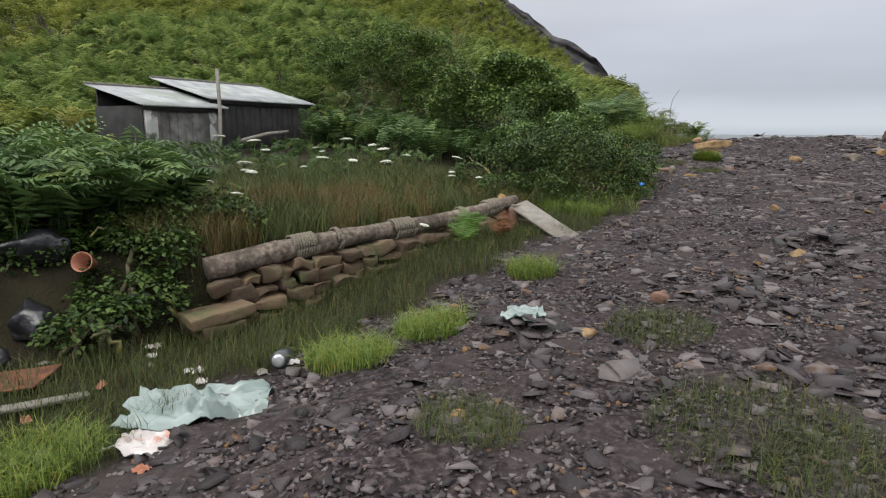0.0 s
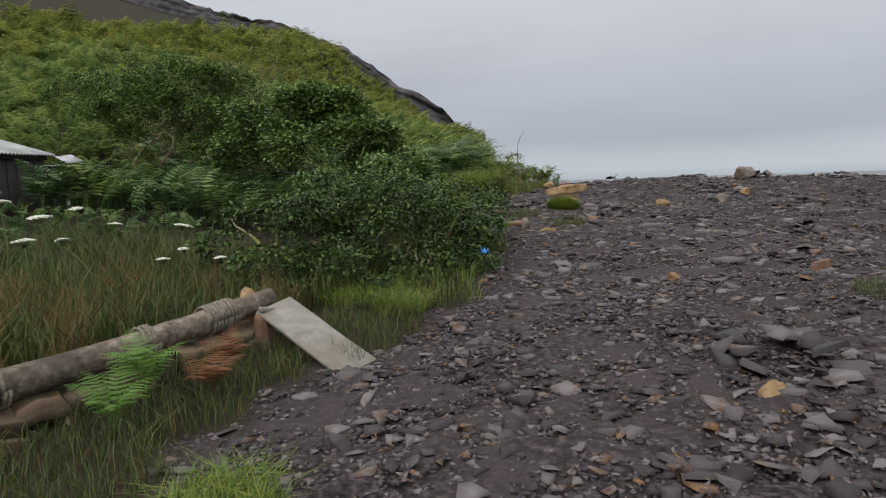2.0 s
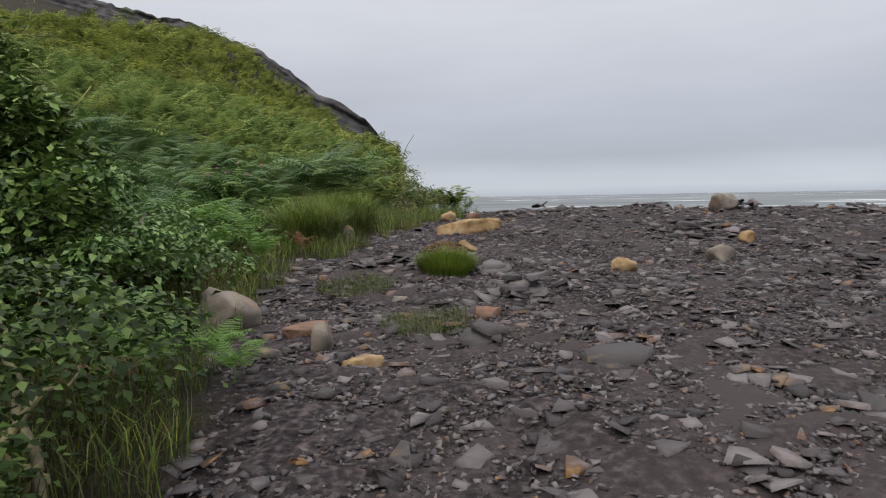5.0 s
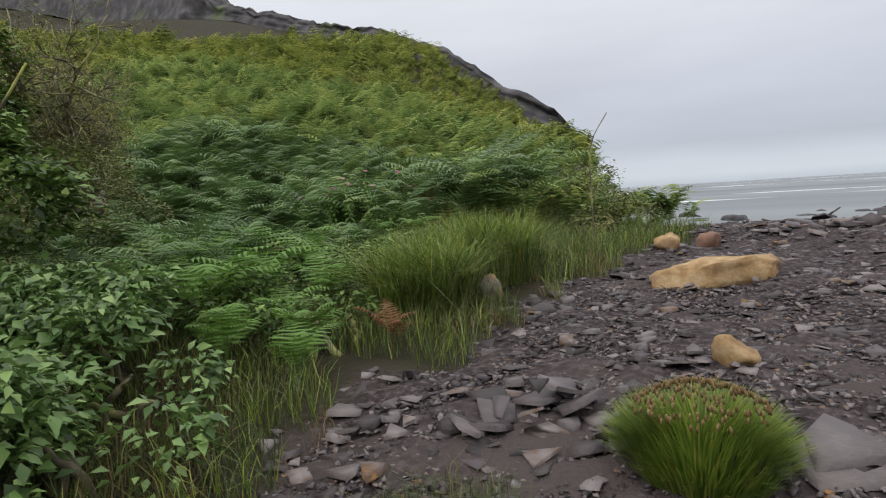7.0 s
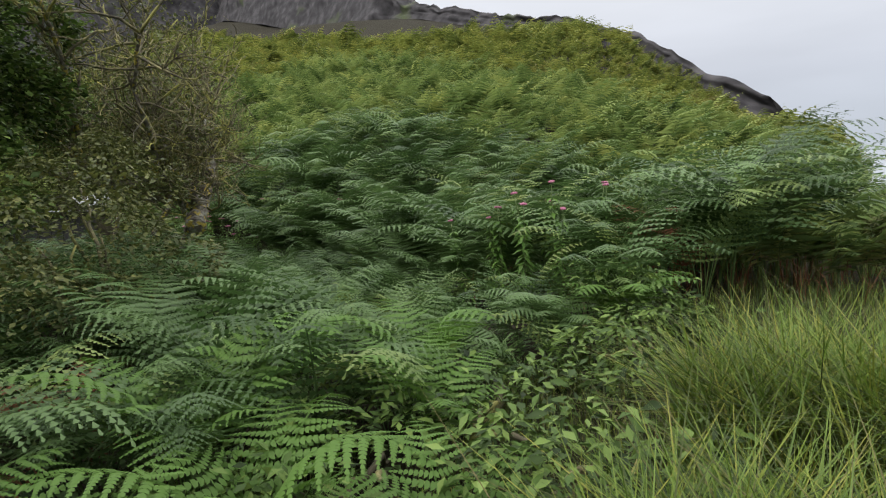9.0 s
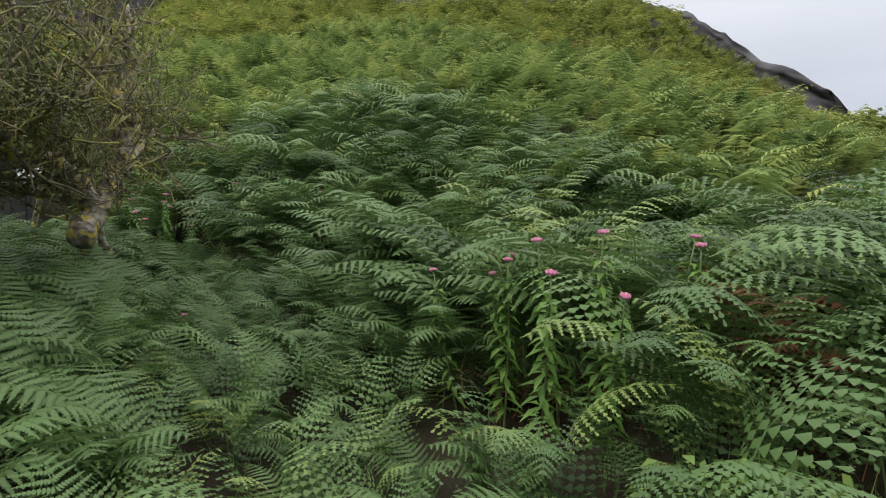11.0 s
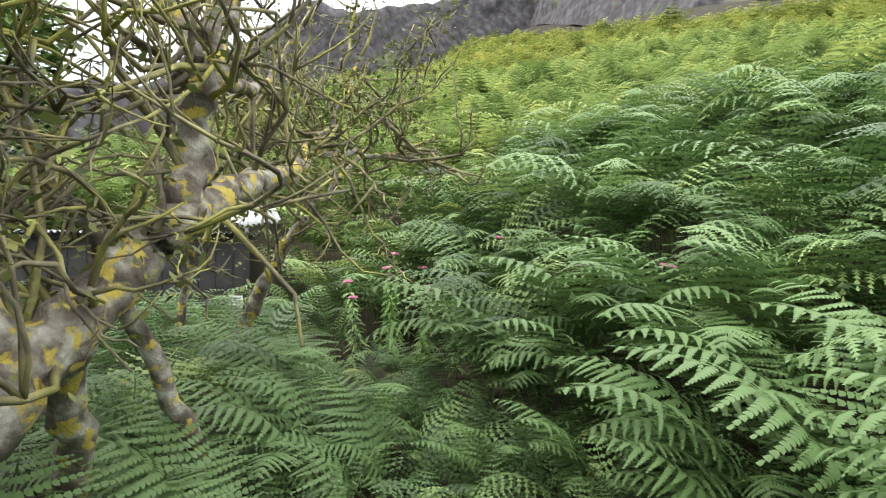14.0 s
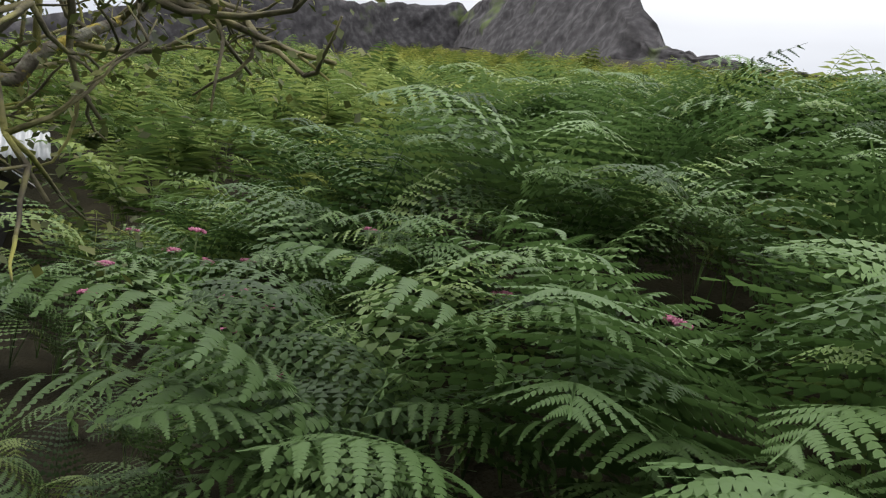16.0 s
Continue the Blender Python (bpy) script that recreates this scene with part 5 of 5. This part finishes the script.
def shed(x, y0, y1, z0, eave, top, deep, wall_mat, roof_mat, label, wide=0.16, whites=()):
    ob = thing("shed", 0, 0, 0, label, "shed")
    boards(ob, x, y0, y1, z0, eave - 0.03, wall_mat, wide)
    for y in (y0 + 0.03, y1 - 0.03):
        part("end_wall", tri_mesh("end_wall", *block(deep - 0.1, 0.05, eave - z0, 0.005, at=(x - deep / 2, y, z0)), TARRED), ob)
    part("back_wall", tri_mesh("back_wall", *block(0.05, y1 - y0 - 0.15, top - z0 - 0.1, 0.005, at=(x - deep + 0.03, (y0 + y1) / 2, z0)), TARRED), ob)
    part("fascia", tri_mesh("fascia", *block(0.04, y1 - y0 + 0.1, 0.09, 0.005, at=(x + 0.06, (y0 + y1) / 2, eave - 0.1)), TARRED), ob)
    roof = part("roof", tri_mesh("roof", *corrugated(y1 - y0 + 0.3, math.hypot(deep + 0.2, top - eave)), roof_mat, True), ob)
    roof.matrix_basis = pose(x + 0.18, y0 - 0.15, eave, 0, math.degrees(math.atan2(top - eave, deep + 0.2)), 0)
    part("ridge_batten", tri_mesh("ridge_batten", *block(0.08, y1 - y0 + 0.3, 0.05, 0.006, at=(x - deep, (y0 + y1) / 2, top)), PALEWOOD), ob)
    for y, w, a, b in whites:
        part("painted_panel", tri_mesh("painted_panel", *block(0.02, w, b - a, 0.004, at=(x + 0.03, y, a)), WHITEWASH), ob, "flaking whitewashed panel")
    return ob


shed(-12.0, 8.25, 10.2, 0.7, 1.98, 2.45, 1.7, GREYWOOD, TIN, "low grey board shed with a corrugated tin roof", 0.2, ((8.4, 0.28, 1.3, 1.93), (9.98, 0.2, 0.9, 1.9)))
shed(-12.35, 10.24, 13.6, 0.7, 2.2, 2.75, 1.9, TARRED, TIN, "black tarred shed under a shiny tin roof", 0.2)
shed(-20.5, 17.4, 21.7, -0.1, 2.42, 2.2, 2.2, TARRED, TIN, "dark board shed behind the thorn tree", 0.24, ((21.5, 0.2, 0.9, 1.5),))
lay_tin = thing("tin_sheet", 0, 0, 0, "loose pale corrugated tin propped on the shed", "tin sheet")
part("sheet", tri_mesh("sheet", *corrugated(0.8, 0.55), TIN, True), lay_tin).matrix_basis = pose(-20.2, 21.35, 2.5, 8, 28, 10)
post = thing("wooden_post", 0, 0, 0, "pale timber post leaning against the shed", "post")
line = np.array([(-11.5, 9.7, 0.85), (-11.75, 10.0, 1.8), (-12.05, 10.25, 2.86)])
part("pole", tri_mesh("pole", *tube(bent(line, 3), np.full(7, 0.055), 4), PALEWOOD), post)
rail = thing("wooden_rail", 0, 0, 0, "fallen pale timber rail in front of the shed", "rail")
part("pole", tri_mesh("pole", *tube(np.array([(-11.3, 10.2, 1.25), (-11.5, 11.2, 1.4), (-11.8, 12.2, 1.45)]), np.full(3, 0.05), 5), PALEWOOD), rail)


# ---------------------------------------------------------------- flowers and odd ferns
def umbel_plant(h, head, seed):
    r = np.random.default_rng(seed)
    top = np.array((r.normal(0, 0.06), r.normal(0, 0.06), h))
    stem = [tube(bent([(0, 0, -0.05), (0.02, 0.01, h * 0.5), top], 4), np.linspace(0.008, 0.004, 9), 4)]
    pts = []
    for k in range(26):
        a, d = k * 2.4, head * math.sqrt((k + 0.5) / 26)
        p = top + (d * math.cos(a), d * math.sin(a), 0.05 + 0.02 * (1 - (d / head) ** 2))
        pts.append(p)
        stem.append(tube(np.array([top, p]), (0.002, 0.0012), 3))
    pts = np.array(pts)
    fl = stamp([boulder(0.045, 0.045, 0.016, 0.3, 3, 0, 1)], pts, r.uniform(0, 6, 26), r.uniform(0.8, 1.2, 26))
    return merged(stem), fl


flower_masters = [umbel_plant(0.72, 0.085, 1), umbel_plant(0.85, 0.1, 2), umbel_plant(0.62, 0.07, 3)]
flower_meshes = [(tri_mesh("stem", *s, STEM), tri_mesh("flower_head", *h, WHITE_FLOWER)) for s, h in flower_masters]
spots = [(-5.3, 7.4), (-3.85, 5.75), (-5.9, 5.2), (-6.3, 5.0), (-5.6, 4.9), (-6.5, 5.5), (-6.1, 4.4), (-6.9, 6.4), (-7.3, 7.2), (-6.2, 7.6), (-6.8, 8.3), (-5.6, 8.2), (-6.0, 8.9), (-7.6, 8.6), (-8.0, 9.4), (-7.2, 9.6), (-4.9, 8.4), (-5.1, 8.9), (-4.6, 7.9), (-5.9, 6.5), (-6.6, 7.1), (-5.2, 4.4), (-7.9, 6.6), (-4.4, 8.6), (-7.0, 5.0), (-5.7, 7.9)]
for k, (x, y) in enumerate(spots):
    ob = thing("wild_carrot", x, y, height(x, y), "white umbel flower on a thin green stem", "flower", "white umbels behind the log")
    ob.matrix_basis = pose(x, y, height(x, y), rng.normal(0, 6), rng.normal(0, 6), rng.uniform(0, 360)) @ Matrix.Scale(rng.uniform(0.6, 0.95) * (0.6 if k == 1 else 1), 4)
    part("stem", flower_meshes[k % 3][0], ob)
    part("flower_head", flower_meshes[k % 3][1], ob, "flat creamy white umbel")


def agrimony(h, seed, head_size=0.05):
    """A tall leafy stem with a flat pink head."""
    r = np.random.default_rng(seed)
    top = np.array((r.normal(0, 0.05), r.normal(0, 0.05), h))
    stem = tube(bent([(0, 0, -0.05), (0.01, 0.02, h / 2), top], 4), np.linspace(0.008, 0.004, 9), 5)
    lv = []
    for k in range(13):
        z = h * (0.15 + 0.8 * k / 13)
        for q in range(4):
            a = k * 1.2 + q * 1.57
            base = np.array([top[0] * z / h, top[1] * z / h, z])
            v, f = leaf(0.14 * (1.15 - 0.6 * k / 13), 0.036)
            lv.append((v @ turns(np.array([a]), None, np.array([0.35 + r.uniform(-0.2, 0.2)]))[0].T + base, f))
    n = 70
    a, d = r.uniform(0, 6.3, n), head_size * np.sqrt(r.uniform(0, 1, n))
    pts = np.stack([top[0] + d * np.cos(a), top[1] + d * np.sin(a), h + 0.02 - 3 * d * d], -1)
    head = stamp([boulder(0.011, 0.011, 0.018, 0.4, 5, 0, 1)], pts, a, r.uniform(0.7, 1.2, n))
    return stem, merged(lv), head


pink_meshes = []
for k, (h, head_size) in enumerate(((0.8, 0.05), (0.95, 0.05), (0.7, 0.05), (1.0, 0.026))):
    s, l, hd = agrimony(h, k + 20, head_size)
    pink_meshes.append((tri_mesh("stem", *s, STEM), tri_mesh("leaves", *l, BRIGHT_FERN if k in (1, 3) else LEAF_LIGHT), tri_mesh("flower_head", *hd, PINK)))
pinks = [(-11.1, 21.2, 0.55, 1), (-8.15, 21.75, 1.15, 1), (-8.32, 22.2, 1.25, 1), (-8.6, 21.95, 1.1, 1), (-7.9, 22.0, 1.15, 0), (-8.9, 22.3, 1.1, 1), (-7.6, 22.2, 1.1, 1), (-9.0, 21.9, 1.0, 2), (-8.05, 22.35, 1.1, 1), (-8.45, 22.5, 1.15, 1), (-8.75, 22.1, 1.0, 1), (-7.45, 22.4, 1.05, 1), (-7.7, 21.75, 0.95, 1), (-18.4, 23.2, 1.1, 0), (-18.0, 23.3, 1.1, 1), (-17.7, 23.6, 1.1, 2), (-17.1, 23.8, 1.0, 0), (-18.2, 23.8, 1.1, 0), (-17.5, 23.2, 1.0, 1), (-18.8, 23.7, 1.05, 2), (-17.0, 23.3, 0.9, 2), (-16.4, 23.8, 0.75, 0), (-16.6, 23.2, 0.9, 1), (-17.9, 22.9, 1.0, 0), (-18.6, 22.8, 1.0, 1), (-17.3, 22.7, 0.9, 0), (-16.0, 24.6, 1.15, 2), (-15.2, 24.6, 1.15, 0), (-14.7, 23.4, 0.85, 0), (-17.6, 24.2, 1.2, 1), (-18.3, 24.2, 1.2, 0)]
for k, (x, y, s, q) in enumerate(pinks):
    y += 0.35 if x > -9.2 else 0.0
    ob = thing("hemp_agrimony", x, y, 0, "tall leafy plant with a fluffy pink flower head", "flower", "pink flowers in the bracken")
    ob.matrix_basis = pose(x, y, height(x, y), rng.normal(0, 5), rng.normal(0, 5), rng.uniform(0, 360)) @ Matrix.Scale(s * (1.2 if x < -15 else 1.05 if x > -9.2 else 1.0), 4)
    for name, me in zip(("stem", "leaves", "flower_head"), pink_meshes[3 if x > -9.2 else q]):
        part(name, me, ob)


def odd_fern(x, y, size, mat, label, fronds=6, seed=0):
    ob = thing("fern", x, y, 0, label, "fern")
    ob.matrix_basis = pose(x, y, height(x, y) - 0.02, 0, 0, rng.uniform(0, 360)) @ Matrix.Scale(size, 4)
    for v, f in fern_plant(200 + seed, fronds, 13, 9, 8):
        part("frond", tri_mesh("frond", v, f, mat), ob)


for k, (x, y, s) in enumerate(((-3.5, 6.25, 0.36), (-3.6, 6.6, 0.38), (-2.95, 13.1, 0.36), (-3.15, 12.8, 0.4), (-2.7, 12.9, 0.3), (-5.6, 18.4, 0.5), (-6.1, 18.0, 0.7), (-5.3, 17.5, 0.55), (-6.0, 17.3, 0.7), (-6.9, 18.1, 0.75), (-6.5, 17.0, 0.6), (-7.3, 18.7, 0.75), (-7.0, 19.6, 0.7), (-6.4, 19.1, 0.55), (-4.85, 17.25, 0.4), (-4.5, 16.75, 0.36), (-5.2, 16.8, 0.5), (-6.6, 21.3, 0.6))):
    odd_fern(x, y, s, BRIGHT_FERN, "bright yellow-green young fern with soft fronds", 7, k)
for k, (x, y, s) in enumerate(((-3.25, 6.75, 0.27), (-3.4, 7.1, 0.28), (-7.2, 17.3, 0.6), (-7.6, 17.9, 0.55), (-6.9, 22.9, 0.75), (-7.3, 23.3, 0.8), (-7.8, 23.5, 0.7), (-5.3, 8.2, 0.3), (-13.6, 27.9, 0.8), (-4.3, 17.5, 0.3))):
    odd_fern(x, y, s, FERN_DEAD, "withered russet bracken fern with dead fronds", 6, 20 + k)
spots_ = scatter(900, -9, -5.4, 22.2, 25.2, lambda x, y: (np.abs(y - 23.4 - 0.2 * (x + 7)) < 0.8) & (off_track(x, y) > 0.6))
grass("dead_stalks", spots_, FERN_DEAD, "tangle of dead brown stalks", (0.4, 0.8), 0.9, 0.6)
# the bent stalk against the sky
stalk = thing("dead_stalk", 0, 0, 0, "thin bent dead stalk above the scrub", "stalk")
g = height(-3.95, 21.6)
part("stem", tri_mesh("stem", *tube(bent([(-3.95, 21.6, g), (-3.97, 21.6, 2.1), (-3.93, 21.6, 2.5), (-3.74, 21.6, 2.82)], 6), np.linspace(0.012, 0.005, 19), 5), TWIG), stalk)


# ---------------------------------------------------------------- litter
def crumple(sx, sy, sz, seed, n=26, thick=0.0):
    """A crumpled sheet."""
    xs, ys = np.meshgrid(np.linspace(-0.5, 0.5, n), np.linspace(-0.5, 0.5, n), indexing="ij")
    z = np.array([[abs(noise.noise(Vector((a * 4, b * 4, seed)))) + 0.5 * abs(noise.noise(Vector((a * 9, b * 9, seed + 5)))) for a, b in zip(r, q)] for r, q in zip(xs, ys)])
    ox = np.array([[noise.noise(Vector((a * 3, b * 3, seed + 9))) for a, b in zip(r, q)] for r, q in zip(xs, ys)])
    v = np.stack([(xs + 0.16 * ox) * sx, (ys + 0.2 * np.roll(ox, 5, 0)) * sy, z * sz], -1).reshape(-1, 3)
    i = (np.arange(n - 1)[:, None] * n + np.arange(n - 1)[None]).ravel()
    f = np.concatenate([np.stack([i, i + n, i + n + 1], -1), np.stack([i, i + n + 1, i + 1], -1)])
    lower = v - (0, 0, 0.004)
    return np.concatenate([v, lower]), np.concatenate([f, f[:, ::-1] + len(v)])


def lay(name, me, x, y, label, category, rz=0, lift=0.0, rx=0, ry=0):
    return single(name, me, pose(x, y, height(x, y) + lift, rx, ry, rz), label, category)


lay("plastic_sheet", tri_mesh("plastic_sheet", *crumple(0.85, 0.5, 0.16, 3), POLYTHENE, True), -3.42, 2.42, "crumpled pale green polythene sheet on the ground", "plastic", 40, 0.02)
lay("plastic_rag", tri_mesh("plastic_rag", *crumple(0.36, 0.24, 0.09, 8, 16), WHITE_BAG, True), -3.32, 1.95, "torn pale pinkish plastic rag", "plastic", 10, 0.02)
lay("plastic_bag", tri_mesh("plastic_bag", *crumple(0.08, 0.07, 0.12, 12, 12), BLUE_BAG, True), -2.32, 10.05, "small blue plastic scrap caught in brambles", "plastic", 10, 0.24)
lay("plastic_bag", tri_mesh("plastic_bag", *crumple(0.3, 0.3, 0.08, 15, 14), POLYTHENE, True), -1.97, 4.35, "crumpled clear plastic among slates", "plastic", 10, 0.08)
for k, (x, y, s) in enumerate(((-5.7, 2.6, 0.5), (-6.1, 2.9, 0.55), (-5.5, 2.1, 0.4), (-6.4, 2.3, 0.5))):
    v, f = boulder(s, s * 0.8, s * 0.6, 0.35, 70 + k, 0, 3)
    v = v + 0.07 * np.array([noise.noise_vector(Vector(p * 7)) for p in v]) * (1, 1, 0.6)
    lay("refuse_bag", tri_mesh("refuse_bag", v, f, BLACK_BAG, True), x, y, "shiny black refuse bag dumped in the weeds", "bag", k * 50)
for k, (x, y, s) in enumerate(((-5.7, 3.15, 0.17), (-5.5, 2.8, 0.15))):
    ob = thing("tub", x, y, 0, "cracked orange plastic tub in the weeds", "tub")
    ob.matrix_basis = pose(x, y, height(x, y) + 0.08, 70, 10, 30 + 60 * k)
    prof = [(s * 0.36, 0), (s * 0.5, s), (s * 0.54, s), (s * 0.54, s * 0.93)]
    a = np.linspace(0, 2 * np.pi, 19)[:-1]
    v = np.concatenate([np.stack([r * np.cos(a), r * np.sin(a), np.full(18, z)], -1) for r, z in prof] + [[(0, 0, 0)]])
    f = [(i * 18 + j, i * 18 + (j + 1) % 18, (i + 1) * 18 + (j + 1) % 18) for i in range(3) for j in range(18)] + [(i * 18 + j, (i + 1) * 18 + (j + 1) % 18, (i + 1) * 18 + j) for i in range(3) for j in range(18)] + [(72, (j + 1) % 18, j) for j in range(18)]
    part("body", tri_mesh("body", v, f, ORANGE_TUB, True), ob)
can = thing("can", -3.39, 3.15, 0, "dark battered can with a pale lid", "can")
can.matrix_basis = pose(-3.39, 3.15, height(-3.39, 3.15) + 0.07, 80, 0, 30)
part("body", tri_mesh("body", *tube(np.array([(0, 0, -0.12), (0, 0, 0), (0, 0, 0.1)]), (0.06, 0.065, 0.065), 16), DARK_METAL, True), can)
part("lid", tri_mesh("lid", *tube(np.array([(0, 0, 0.1), (0, 0, 0.115), (0, 0, 0.12)]), (0.05, 0.048, 0.03), 16), LID, True), can, "pale metal lid")
lay("metal_plate", tri_mesh("metal_plate", *block(0.5, 0.35, 0.012, 0.003, rough=0.01, cuts=2), RUST), -5.0, 2.1, "rusty sheet of metal lying in the weeds", "metal", 30, 0.05, 6, -8)
lay("plank", tri_mesh("plank", *block(0.6, 0.09, 0.025, 0.004, rough=0.006, cuts=1), PALEWOOD), -4.5, 2.0, "splintered pale plank on the ground", "plank", 70, 0.03, 3, 4)
for k in range(16):
    x, y = rng.uniform(-5.3, -2.9), rng.uniform(1.6, 3.3)
    lay("litter_scrap", tri_mesh("litter_scrap", *crumple(rng.uniform(0.06, 0.14), rng.uniform(0.04, 0.09), 0.05, 30 + k, 8), (WHITE_BAG, PALEWOOD, ORANGE_TUB)[k % 3], True), x, y, "small pale scrap of litter on the ground", "litter", rng.uniform(0, 360), 0.02)
